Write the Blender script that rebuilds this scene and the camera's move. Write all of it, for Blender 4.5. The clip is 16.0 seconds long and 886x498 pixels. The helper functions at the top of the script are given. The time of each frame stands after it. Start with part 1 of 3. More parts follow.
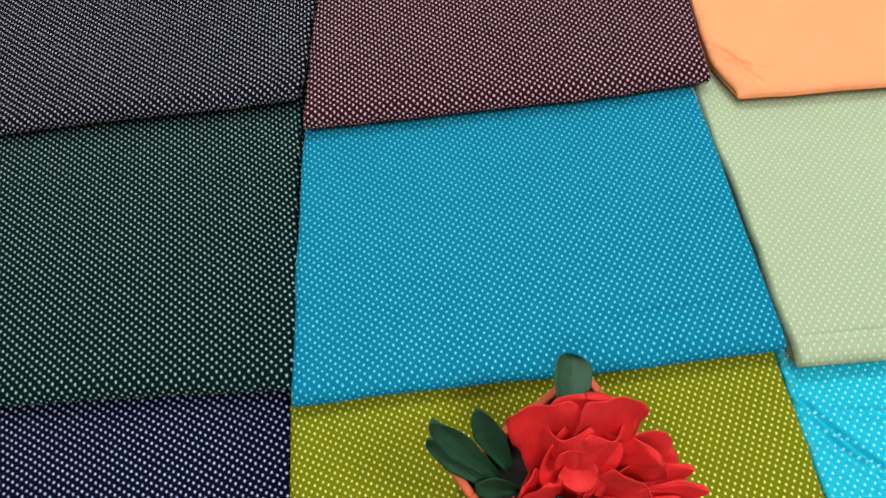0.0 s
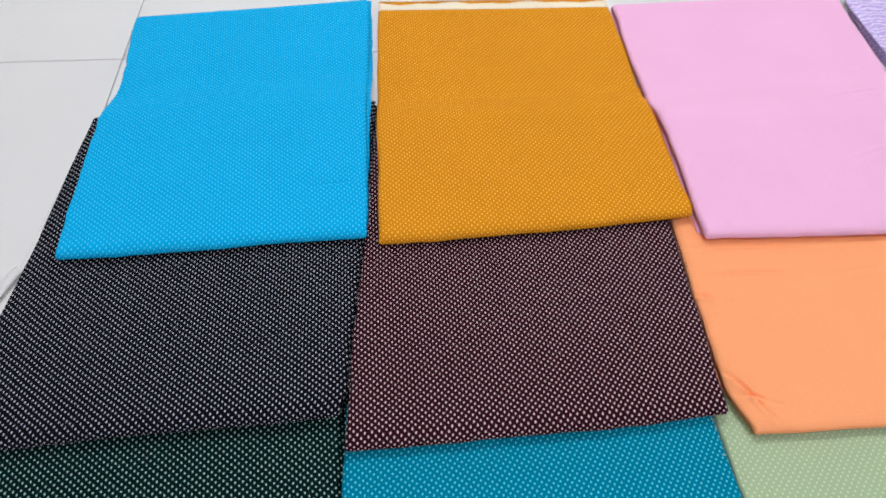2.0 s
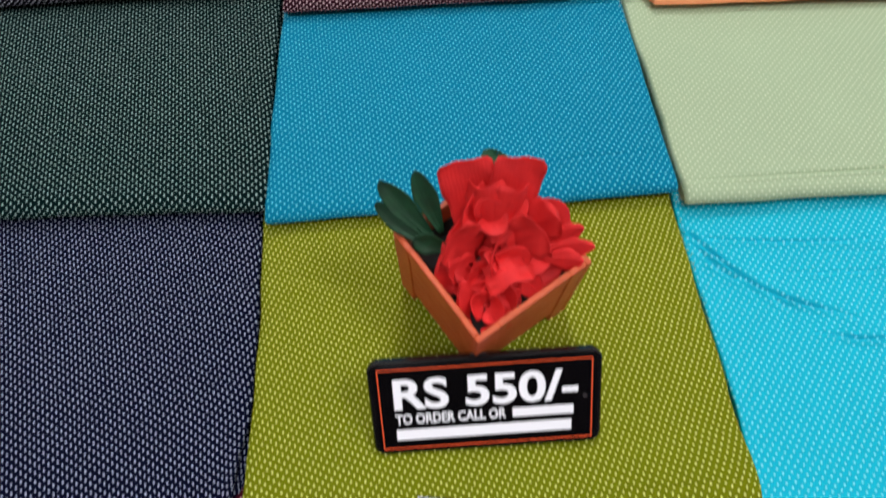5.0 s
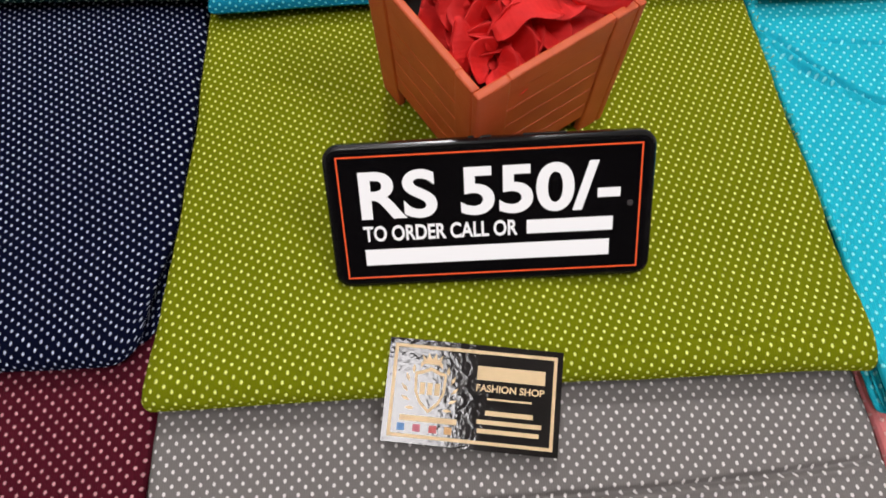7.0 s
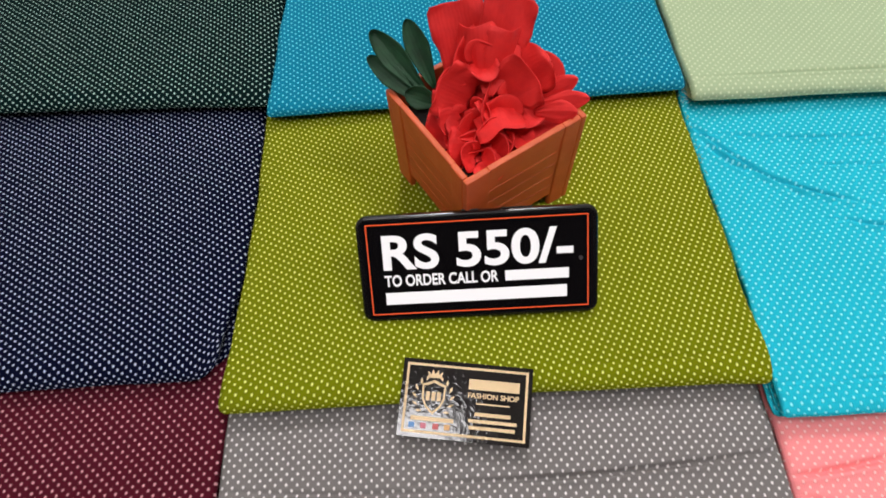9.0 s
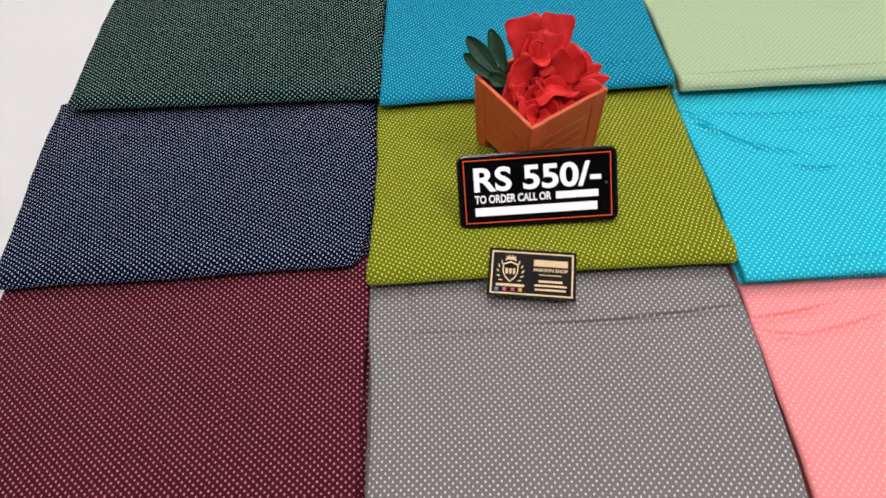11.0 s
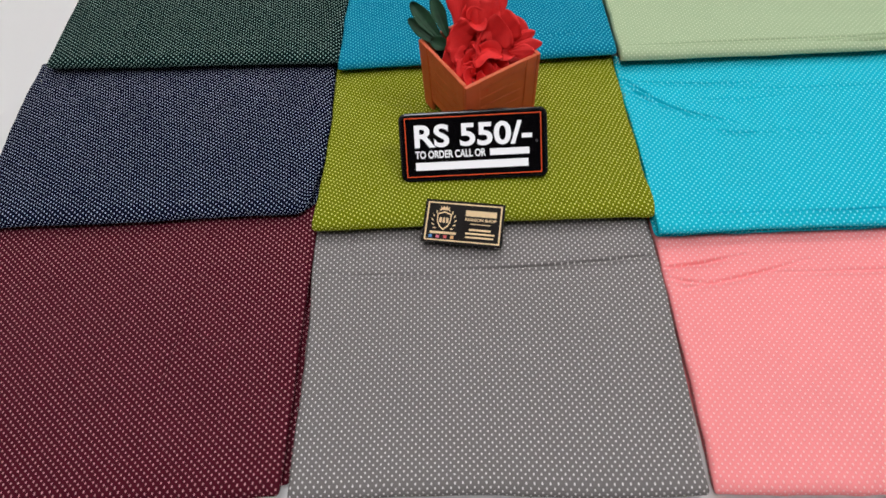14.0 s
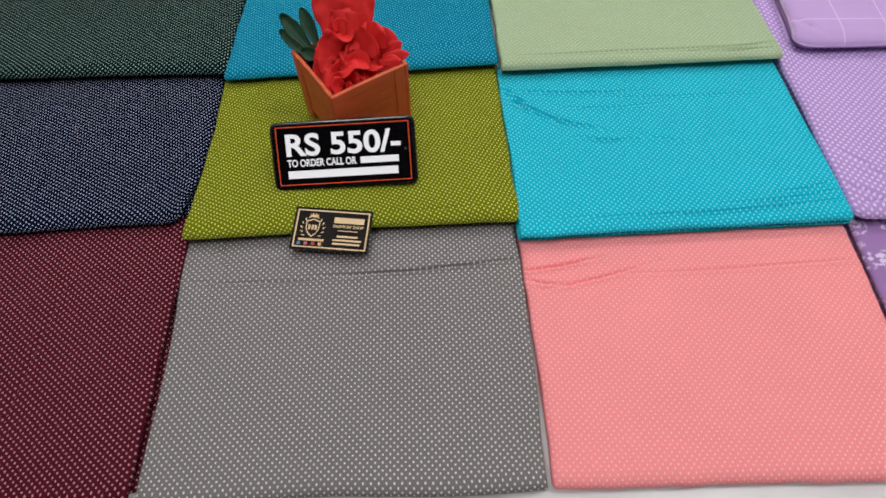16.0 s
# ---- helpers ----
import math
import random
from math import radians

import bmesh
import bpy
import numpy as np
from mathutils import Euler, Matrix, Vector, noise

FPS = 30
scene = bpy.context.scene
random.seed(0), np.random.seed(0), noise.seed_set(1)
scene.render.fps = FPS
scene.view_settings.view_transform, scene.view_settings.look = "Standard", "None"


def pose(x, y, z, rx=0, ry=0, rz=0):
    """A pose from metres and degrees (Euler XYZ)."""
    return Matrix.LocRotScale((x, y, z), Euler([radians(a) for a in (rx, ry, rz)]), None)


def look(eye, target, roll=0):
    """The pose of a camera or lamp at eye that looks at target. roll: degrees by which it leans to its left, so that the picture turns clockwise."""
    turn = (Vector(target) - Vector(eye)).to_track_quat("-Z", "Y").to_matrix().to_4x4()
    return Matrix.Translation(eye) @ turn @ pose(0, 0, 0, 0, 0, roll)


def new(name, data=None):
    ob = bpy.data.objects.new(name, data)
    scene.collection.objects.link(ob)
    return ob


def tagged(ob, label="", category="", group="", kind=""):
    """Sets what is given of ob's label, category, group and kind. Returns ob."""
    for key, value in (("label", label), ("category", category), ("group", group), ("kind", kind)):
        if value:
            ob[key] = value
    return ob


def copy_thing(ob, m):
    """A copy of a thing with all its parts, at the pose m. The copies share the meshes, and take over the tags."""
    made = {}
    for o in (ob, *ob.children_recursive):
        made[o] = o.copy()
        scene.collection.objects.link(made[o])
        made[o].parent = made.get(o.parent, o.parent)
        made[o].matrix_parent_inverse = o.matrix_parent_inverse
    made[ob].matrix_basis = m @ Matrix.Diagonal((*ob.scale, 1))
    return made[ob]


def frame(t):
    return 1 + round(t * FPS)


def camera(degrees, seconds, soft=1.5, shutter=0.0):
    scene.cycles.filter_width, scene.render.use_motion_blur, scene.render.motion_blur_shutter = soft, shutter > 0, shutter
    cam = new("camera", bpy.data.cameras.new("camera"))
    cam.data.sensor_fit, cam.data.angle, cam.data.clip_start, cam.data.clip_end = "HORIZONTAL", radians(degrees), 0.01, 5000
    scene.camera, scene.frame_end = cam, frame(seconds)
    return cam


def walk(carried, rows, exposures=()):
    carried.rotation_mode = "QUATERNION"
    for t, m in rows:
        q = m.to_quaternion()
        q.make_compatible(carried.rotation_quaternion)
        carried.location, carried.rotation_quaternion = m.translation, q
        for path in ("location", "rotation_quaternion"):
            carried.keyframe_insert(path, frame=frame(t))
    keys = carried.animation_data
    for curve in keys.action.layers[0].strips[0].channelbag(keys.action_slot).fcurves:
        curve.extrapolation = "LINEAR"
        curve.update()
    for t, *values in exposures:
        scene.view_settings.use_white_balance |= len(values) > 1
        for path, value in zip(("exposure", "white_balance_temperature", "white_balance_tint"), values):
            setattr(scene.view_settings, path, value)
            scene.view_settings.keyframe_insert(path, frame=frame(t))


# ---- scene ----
cam = camera(71.0, 16.0, soft=1.65, shutter=0.25)
PATH = [
    (0, (0.018, 0.189, 0.5015), (0.002, 1.019, -1.3185), -7.3),
    (0.5, (0.009, 0.194, 0.5525), (0.003, 1.074, -1.2435), -5.8),
    (1, (-0.024, 0.233, 0.5695), (0.003, 1.166, -1.1995), -3.0),
    (1.5, (-0.032, 0.316, 0.6005), (0.047, 1.295, -1.1425), -0.1),
    (2, (-0.028, 0.365, 0.6335), (0.083, 1.471, -1.0295), 0.4),
    (2.5, (-0.007, 0.363, 0.6565), (0.127, 1.503, -0.9805), 0.6),
    (3, (0.004, 0.305, 0.6295), (0.154, 1.427, -1.0185), 0.8),
    (3.5, (0.017, 0.247, 0.6005), (0.16, 1.29, -1.0995), 0.4),
    (4, (0.022, 0.191, 0.5795), (0.153, 1.14, -1.1765), 0.3),
    (4.5, (0.029, 0.119, 0.5575), (0.132, 0.956, -1.2555), 0.8),
    (5, (0.021, 0.019, 0.5225), (0.104, 0.864, -1.2875), 0.8),
    (5.2, (0.022, -0.03, 0.4965), (0.082, 0.866, -1.2905), 0.0),
    (7.3, (0.039, -0.038, 0.3495), (0.047, 0.731, -1.4965), -2.7),
    (7.5, (0.042, -0.039, 0.3485), (0.042, 0.728, -1.4985), -3.2),
    (8, (0.046, -0.038, 0.3555), (0.028, 0.727, -1.4925), -4.6),
    (8.2, (0.051, -0.035, 0.3685), (0.028, 0.758, -1.4675), -4.9),
    (10.3, (0.019, -0.281, 0.5705), (0.032, 0.859, -1.0725), -3.2),
    (10.5, (0.015, -0.297, 0.5735), (0.027, 0.84, -1.0715), -3.3),
    (11, (-0.029, -0.315, 0.5785), (-0.067, 0.81, -1.0745), -5.3),
    (11.5, (0.001, -0.327, 0.5725), (-0.055, 0.795, -1.0825), -5.7),
    (12, (0.043, -0.339, 0.5685), (0.002, 0.758, -1.1035), -5.0),
    (12.5, (0.04, -0.353, 0.5745), (0.001, 0.744, -1.0975), -4.7),
    (13, (0.04, -0.36, 0.5835), (-0.001, 0.73, -1.0935), -4.8),
    (13.5, (0.04, -0.371, 0.5885), (-0.007, 0.714, -1.0905), -4.9),
    (14, (0.044, -0.382, 0.5965), (-0.014, 0.71, -1.0785), -5.0),
    (14.5, (0.053, -0.394, 0.6015), (-0.009, 0.701, -1.0715), -5.1),
    (15, (0.092, -0.402, 0.6075), (0.031, 0.694, -1.0645), -5.0),
    (15.5, (0.14, -0.401, 0.6055), (0.101, 0.713, -1.0545), -4.5),
    (16, (0.164, -0.397, 0.6015), (0.187, 0.716, -1.0595), -2.3),
]
EXPOSURE = [(0, 0.20, 6550, 14), (1, 0.02, 6200, 13), (2, -0.16, 6250, 12), (2.5, -0.32, 6200, 11), (3.5, -0.24, 6150, 13), (4, -0.22, 6100, 15), (5, 0.0, 6400, 16),
            (7.5, -0.02, 6800, 14), (8, 0.03, 6800, 14), (10.5, 0.1, 6650, 14), (11.5, 0.12, 6550, 13), (12, -0.1, 6500, 12), (14.5, -0.1, 6500, 12), (15, 0.06, 6500, 12), (15.5, -0.07, 6450, 12), (16, -0.24, 6500, 12)]
walk(cam, [(t, look(e, g, r)) for t, e, g, r in PATH], EXPOSURE)

# ---- world and light ----
world = bpy.data.worlds.new("world")
scene.world = world
world.use_nodes = True
world.node_tree.nodes["Background"].inputs[0].default_value = (0.8, 0.85, 0.9, 1)
world.node_tree.nodes["Background"].inputs[1].default_value = 0.3


def area_lamp(name, x, y, z, sx, sy, watts, colour):
    data = bpy.data.lights.new(name, "AREA")
    data.shape, data.size, data.size_y, data.energy, data.color = "RECTANGLE", sx, sy, watts, colour
    ob = new(name, data)
    ob.matrix_world = pose(x, y, z)
    return ob


# All lamps unseen: first placed from the card's reflection, the others added to brighten.
LIGHTS = [(-0.43, -0.74, 14.0), (1.45, 0.0, 22.0), (0.1, 2.05, 39.0)]
CEILING = 2.75
for lx, ly, watts in LIGHTS:
    area_lamp("lamp", lx, ly, CEILING - 0.035, 0.58, 0.58, watts, (0.965, 0.975, 1.0))


# ---- materials ----
def srgb(r, g, b):
    return tuple(((c / 255 + 0.055) / 1.055) ** 2.4 if c > 10 else c / 255 / 12.92 for c in (r, g, b)) + (1.0,)


class Nodes:
    """Short hand for a node material."""

    def __init__(self, name):
        self.mat = bpy.data.materials.new(name)
        self.mat.use_nodes = True
        self.tree = self.mat.node_tree
        self.bsdf = self.tree.nodes["Principled BSDF"]

    def add(self, kind, **values):
        node = self.tree.nodes.new(kind)
        for key, value in values.items():
            if key == "op":
                node.operation = value
            else:
                node.inputs[key.replace("_", " ")].default_value = value
        return node

    def link(self, a, out, b, inp):
        self.tree.links.new(a.outputs[out], b.inputs[inp])

    def maths(self, op, a, b=None):
        node = self.tree.nodes.new("ShaderNodeMath")
        node.operation = op
        for i, v in enumerate((a, b)):
            if v is None:
                continue
            if isinstance(v, (int, float)):
                node.inputs[i].default_value = v
            else:
                self.tree.links.new(v, node.inputs[i])
        return node.outputs[0]

    def blend(self, fac, a, b, mode="MIX"):
        node = self.tree.nodes.new("ShaderNodeMix")
        node.data_type, node.blend_type = "RGBA", mode
        for i, v in ((0, fac), (6, a), (7, b)):
            if isinstance(v, (int, float, tuple)):
                node.inputs[i].default_value = v
            else:
                self.tree.links.new(v, node.inputs[i])
        return node.outputs[2]

    def noise(self, vec, scale, detail=3.0, rough=0.55):
        node = self.add("ShaderNodeTexNoise", Scale=scale, Detail=detail, Roughness=rough)
        if vec is not None:
            self.tree.links.new(vec, node.inputs["Vector"])
        return node.outputs["Fac"]

    def ramp(self, value, lo, hi, a=0.0, b=1.0):
        node = self.add("ShaderNodeMapRange")
        for i, v in ((1, lo), (2, hi), (3, a), (4, b)):
            node.inputs[i].default_value = v
        self.tree.links.new(value, node.inputs[0])
        return node.outputs[0]

    def bump(self, height, strength, distance):
        node = self.add("ShaderNodeBump", Strength=strength, Distance=distance)
        self.tree.links.new(height, node.inputs["Height"])
        self.tree.links.new(node.outputs[0], self.bsdf.inputs["Normal"])

    def set(self, **values):
        for key, value in values.items():
            self.bsdf.inputs[key.replace("_", " ")].default_value = value

    def uv(self, scale=1.0, turn=0.0):
        co = self.add("ShaderNodeTexCoord")
        mp = self.add("ShaderNodeMapping")
        mp.inputs["Scale"].default_value = (scale, scale, scale)
        mp.inputs["Rotation"].default_value = (0, 0, radians(turn))
        self.link(co, "UV", mp, "Vector")
        return mp.outputs[0]

    def local(self):
        return self.add("ShaderNodeTexCoord").outputs["Object"]


def cloth(name, base, dot=None, pitch=0.0050, radius=0.185, turn=45.0, rough=0.85, extra=None):
    """Woven cotton with a fine weave, slight fading and, if given, a lattice of printed pin dots. The UV map is in metres."""
    n = Nodes(name)
    flat = n.uv()
    soft = n.noise(flat, 9.0, 4.0)
    fine = n.noise(flat, 900.0, 2.0)
    ground = n.blend(n.ramp(soft, 0.3, 0.7, 0.0, 0.22), base, tuple(c * 0.78 for c in base[:3]) + (1.0,))
    ground = n.blend(n.ramp(fine, 0.3, 0.7, 0.0, 0.25), ground, tuple(min(1, c * 1.3) for c in base[:3]) + (1.0,))
    if dot:
        wob = n.add("ShaderNodeTexNoise", Scale=60.0, Detail=1.0)
        n.tree.links.new(flat, wob.inputs["Vector"])
        shift = n.add("ShaderNodeVectorMath", op="MULTIPLY_ADD")
        n.link(wob, "Color", shift, 0)
        shift.inputs[1].default_value = (0.0012, 0.0012, 0)
        n.tree.links.new(flat, shift.inputs[2])
        mp = n.add("ShaderNodeMapping")
        mp.inputs["Scale"].default_value = (1 / pitch, 1 / pitch, 0)
        mp.inputs["Rotation"].default_value = (0, 0, radians(turn))
        n.link(shift, 0, mp, "Vector")
        fr = n.add("ShaderNodeVectorMath", op="FRACTION")
        n.link(mp, 0, fr, 0)
        off = n.add("ShaderNodeVectorMath", op="SUBTRACT")
        n.link(fr, 0, off, 0)
        off.inputs[1].default_value = (0.5, 0.5, 0)
        upright = n.add("ShaderNodeMapping")      # back to the thread directions, where each dot is taller than wide
        upright.inputs["Rotation"].default_value = (0, 0, -radians(turn))
        n.link(off, 0, upright, "Vector")
        oval = n.add("ShaderNodeVectorMath", op="MULTIPLY")
        n.link(upright, 0, oval, 0)
        oval.inputs[1].default_value = (1.10, 0.86, 0)
        dist = n.add("ShaderNodeVectorMath", op="LENGTH")
        n.link(oval, 0, dist, 0)
        ragged = n.maths("ADD", dist.outputs["Value"], n.ramp(n.noise(flat, 1500.0, 2.0), 0.25, 0.75, -0.055, 0.055))
        mask = n.ramp(ragged, radius - 0.045, radius + 0.045, 1.0, 0.0)
        # shadow rim of the raised dots, put into the ground colour
        rim_shade = n.ramp(dist.outputs["Value"], radius + 0.04, radius + 0.16, 0.15, 0.0)
        ground = n.blend(rim_shade, ground, tuple(c * 0.55 for c in base[:3]) + (1.0,))
        ground = n.blend(mask, ground, dot)
    if extra:
        ground = extra(n, flat, ground)
    n.tree.links.new(ground, n.bsdf.inputs["Base Color"])
    n.set(Roughness=rough, Specular_IOR_Level=0.025)
    wx = n.add("ShaderNodeTexWave", Scale=260.0, Distortion=0.6)
    n.tree.links.new(flat, wx.inputs["Vector"])
    weave = n.maths("MULTIPLY", n.maths("ADD", wx.outputs["Fac"], fine), 0.00010)
    sag = n.maths("MULTIPLY", n.noise(flat, 16.0, 3.0, 0.5), 0.0035)
    height = n.maths("ADD", weave, sag)
    if dot:
        height = n.maths("ADD", height, n.maths("MULTIPLY", mask, 0.00022))
    n.bump(height, 0.8, 1.0)
    return n.mat


def plain(name, colour, rough=0.5, metal=0.0, grain=40.0, spread=0.15, bump=0.1, coat=0.0):
    n = Nodes(name)
    co = n.local()
    a = n.noise(co, grain, 5.0)
    b = n.noise(co, grain * 14, 2.0)
    col = n.blend(n.ramp(a, 0.3, 0.7, 0.0, spread * 2), colour, tuple(c * 0.6 for c in colour[:3]) + (1.0,))
    col = n.blend(n.ramp(b, 0.35, 0.7, 0.0, spread), col, tuple(min(1, c * 1.25 + 0.01) for c in colour[:3]) + (1.0,))
    n.tree.links.new(col, n.bsdf.inputs["Base Color"])
    n.tree.links.new(n.ramp(a, 0.2, 0.8, rough - 0.06, rough + 0.08), n.bsdf.inputs["Roughness"])
    n.set(Metallic=metal)
    n.bsdf.inputs["Coat Weight"].default_value = coat
    n.bump(n.maths("ADD", a, b), bump, 0.0006)
    return n.mat


def glowing(name, colour, strength):
    n = Nodes(name)
    n.set(Base_Color=(0, 0, 0, 1), Roughness=0.2)
    n.bsdf.inputs["Emission Color"].default_value = colour
    n.bsdf.inputs["Emission Strength"].default_value = strength
    return n.mat


def tile_material():
    """Pale glazed floor tile with faint cloudy veins, each tile a little different."""
    n = Nodes("floor_tile")
    info = n.add("ShaderNodeObjectInfo")
    co = n.local()
    add = n.add("ShaderNodeVectorMath", op="ADD")
    n.tree.links.new(co, add.inputs[0])
    sc = n.add("ShaderNodeVectorMath", op="SCALE")
    sc.inputs[0].default_value = (7.0, 3.0, 1.0)
    n.link(info, "Random", sc, "Scale")
    n.link(sc, 0, add, 1)
    cloud = n.noise(add.outputs[0], 4.0, 2.0, 0.5)
    speck = n.noise(add.outputs[0], 160.0, 3.0)
    col = n.blend(n.ramp(cloud, 0.2, 0.8), srgb(226, 225, 223), srgb(219, 218, 216))
    col = n.blend(n.ramp(speck, 0.55, 0.8, 0.0, 0.12), col, srgb(204, 202, 199))
    n.tree.links.new(col, n.bsdf.inputs["Base Color"])
    n.tree.links.new(n.ramp(speck, 0.3, 0.7, 0.30, 0.34), n.bsdf.inputs["Roughness"])
    return n.mat


WHITE = srgb(238, 236, 232)
M_TILE = tile_material()
M_GROUT = plain("grout", srgb(158, 153, 148), 0.9, grain=60.0)
M_WALL = plain("wall_paint", srgb(226, 224, 218), 0.75, grain=3.0, spread=0.05)
M_DARK = plain("dark_reflected_wall", srgb(52, 44, 40), 0.7, grain=3.0, spread=0.08)
M_CEIL = plain("ceiling_paint", srgb(236, 235, 231), 0.85, grain=3.0, spread=0.04)


# ---- building helpers ----
def mesh_from(name, verts, faces, material, uvs=None, smooth=True):
    me = bpy.data.meshes.new(name)
    me.from_pydata(verts, [], faces)
    if uvs is not None:
        layer = me.uv_layers.new(name="UVMap")
        idx = np.empty(len(me.loops), dtype=np.int32)
        me.loops.foreach_get("vertex_index", idx)
        layer.data.foreach_set("uv", np.asarray(uvs, dtype=np.float32)[idx].ravel())
    me.polygons.foreach_set("use_smooth", np.full(len(me.polygons), smooth))
    me.materials.append(material)
    me.update()
    return me


def part(name, bm, material, parent, label="", smooth=False):
    """One mesh object under a thing or a part, from a bmesh or a ready mesh."""
    if isinstance(bm, bpy.types.Mesh):
        me = bm
    else:
        me = bpy.data.meshes.new(name)
        bm.normal_update()
        bm.to_mesh(me)
        bm.free()
        me.polygons.foreach_set("use_smooth", np.full(len(me.polygons), smooth))
        me.materials.append(material)
    ob = new(name, me)
    ob.parent = parent
    return tagged(ob, label)


def box(x0, y0, z0, x1, y1, z1, bevel=0.0, segments=2):
    bm = bmesh.new()
    bmesh.ops.create_cube(bm, size=1.0)
    for v in bm.verts:
        v.co = Vector(((x0 + x1) / 2 + v.co.x * (x1 - x0), (y0 + y1) / 2 + v.co.y * (y1 - y0), (z0 + z1) / 2 + v.co.z * (z1 - z0)))
    if bevel:
        bmesh.ops.bevel(bm, geom=bm.edges[:], offset=bevel, segments=segments, affect="EDGES", profile=0.5)
    return bm


def thing(name, m, label, category, group="", kind=""):
    ob = new(name)
    ob.empty_display_size = 0.05
    ob.matrix_world = m
    return tagged(ob, label, category, group, kind)


def smooth_step(a, b, x):
    t = np.clip((x - a) / (b - a), 0, 1)
    return t * t * (3 - 2 * t)


class Waves:
    """Smooth low relief from a few seeded sine waves."""

    def __init__(self, seed, count=9, low=6.0, high=40.0):
        r = np.random.RandomState(seed)
        ang, k = r.uniform(0, math.pi, count), np.exp(r.uniform(math.log(low), math.log(high), count))
        self.kx, self.ky, self.ph, self.am = np.cos(ang) * k, np.sin(ang) * k, r.uniform(0, 6.28, count), (low / k) ** 0.8

    def __call__(self, x, y):
        out = np.zeros(np.broadcast(x, y).shape)
        for kx, ky, ph, am in zip(self.kx, self.ky, self.ph, self.am):
            out = out + am * np.sin(kx * x + ky * y + ph)
        return out / self.am.sum()

# ---- room ----
TILE, TURN = 0.606, -2.6
ROOM = (-2.6, 3.2, -2.4, 3.6)


def build_room():
    x0, x1, y0, y1 = ROOM
    ground = tagged(new("floor", None), "pale cream glazed floor tiles with thin grey joints", "floor", kind="structure")
    part("screed", box(x0 - 0.1, y0 - 0.1, -0.1, x1 + 0.1, y1 + 0.1, -0.0035), M_GROUT, ground, "grey grout joints")
    for name, b in (("wall_north", (x0, y1, 0, x1, y1 + 0.12, CEILING)), ("wall_south", (x0, y0 - 0.12, 0, x1, y0, CEILING)),
                    ("wall_west", (x0 - 0.12, y0 - 0.12, 0, x0, y1 + 0.12, CEILING)), ("wall_east", (x1, y0 - 0.12, 0, x1 + 0.12, y1 + 0.12, CEILING))):
        me = bpy.data.meshes.new(name)
        bm = box(*b)
        bm.to_mesh(me)
        bm.free()
        # unseen south wall, coloured dark so the phone screen reflects little light
        dark = name == "wall_south"
        me.materials.append(M_DARK if dark else M_WALL)
        tagged(new(name, me), "plain dark brown painted shop wall" if dark else "plain off-white painted shop wall", "wall", kind="structure")
    me = bpy.data.meshes.new("ceiling")
    bm = box(x0 - 0.12, y0 - 0.12, CEILING, x1 + 0.12, y1 + 0.12, CEILING + 0.1)
    bm.to_mesh(me)
    bm.free()
    me.materials.append(M_CEIL)
    tagged(new("ceiling", me), "plain white painted ceiling", "ceiling", kind="structure")
    # ceiling lights, all out of view; the copies are added fill panels
    first = None
    for lx, ly, _ in LIGHTS:
        m = pose(lx, ly, CEILING)
        if first is None:
            first = thing("ceiling_light", m, "square white flat panel light on the ceiling", "ceiling light", "ceiling lights")
            for a in ((-0.31, -0.31, 0.31, -0.29), (-0.31, 0.29, 0.31, 0.31), (-0.31, -0.29, -0.29, 0.29), (0.29, -0.29, 0.31, 0.29)):
                part("frame", box(a[0], a[1], -0.03, a[2], a[3], -0.001, 0.002), plain_white, first)
            part("diffuser", box(-0.288, -0.288, -0.024, 0.288, 0.288, -0.012), M_GLOW, first, "glowing white diffuser")
        else:
            copy_thing(first, m)
    return ground


plain_white = plain("white_frame", srgb(235, 235, 235), 0.4)
M_GLOW = glowing("light_diffuser", (0.965, 0.975, 1.0, 1), 9.0)
FLOOR = build_room()


# ---- folded cloths ----
T = 0.0175   # thickness of one folded cloth


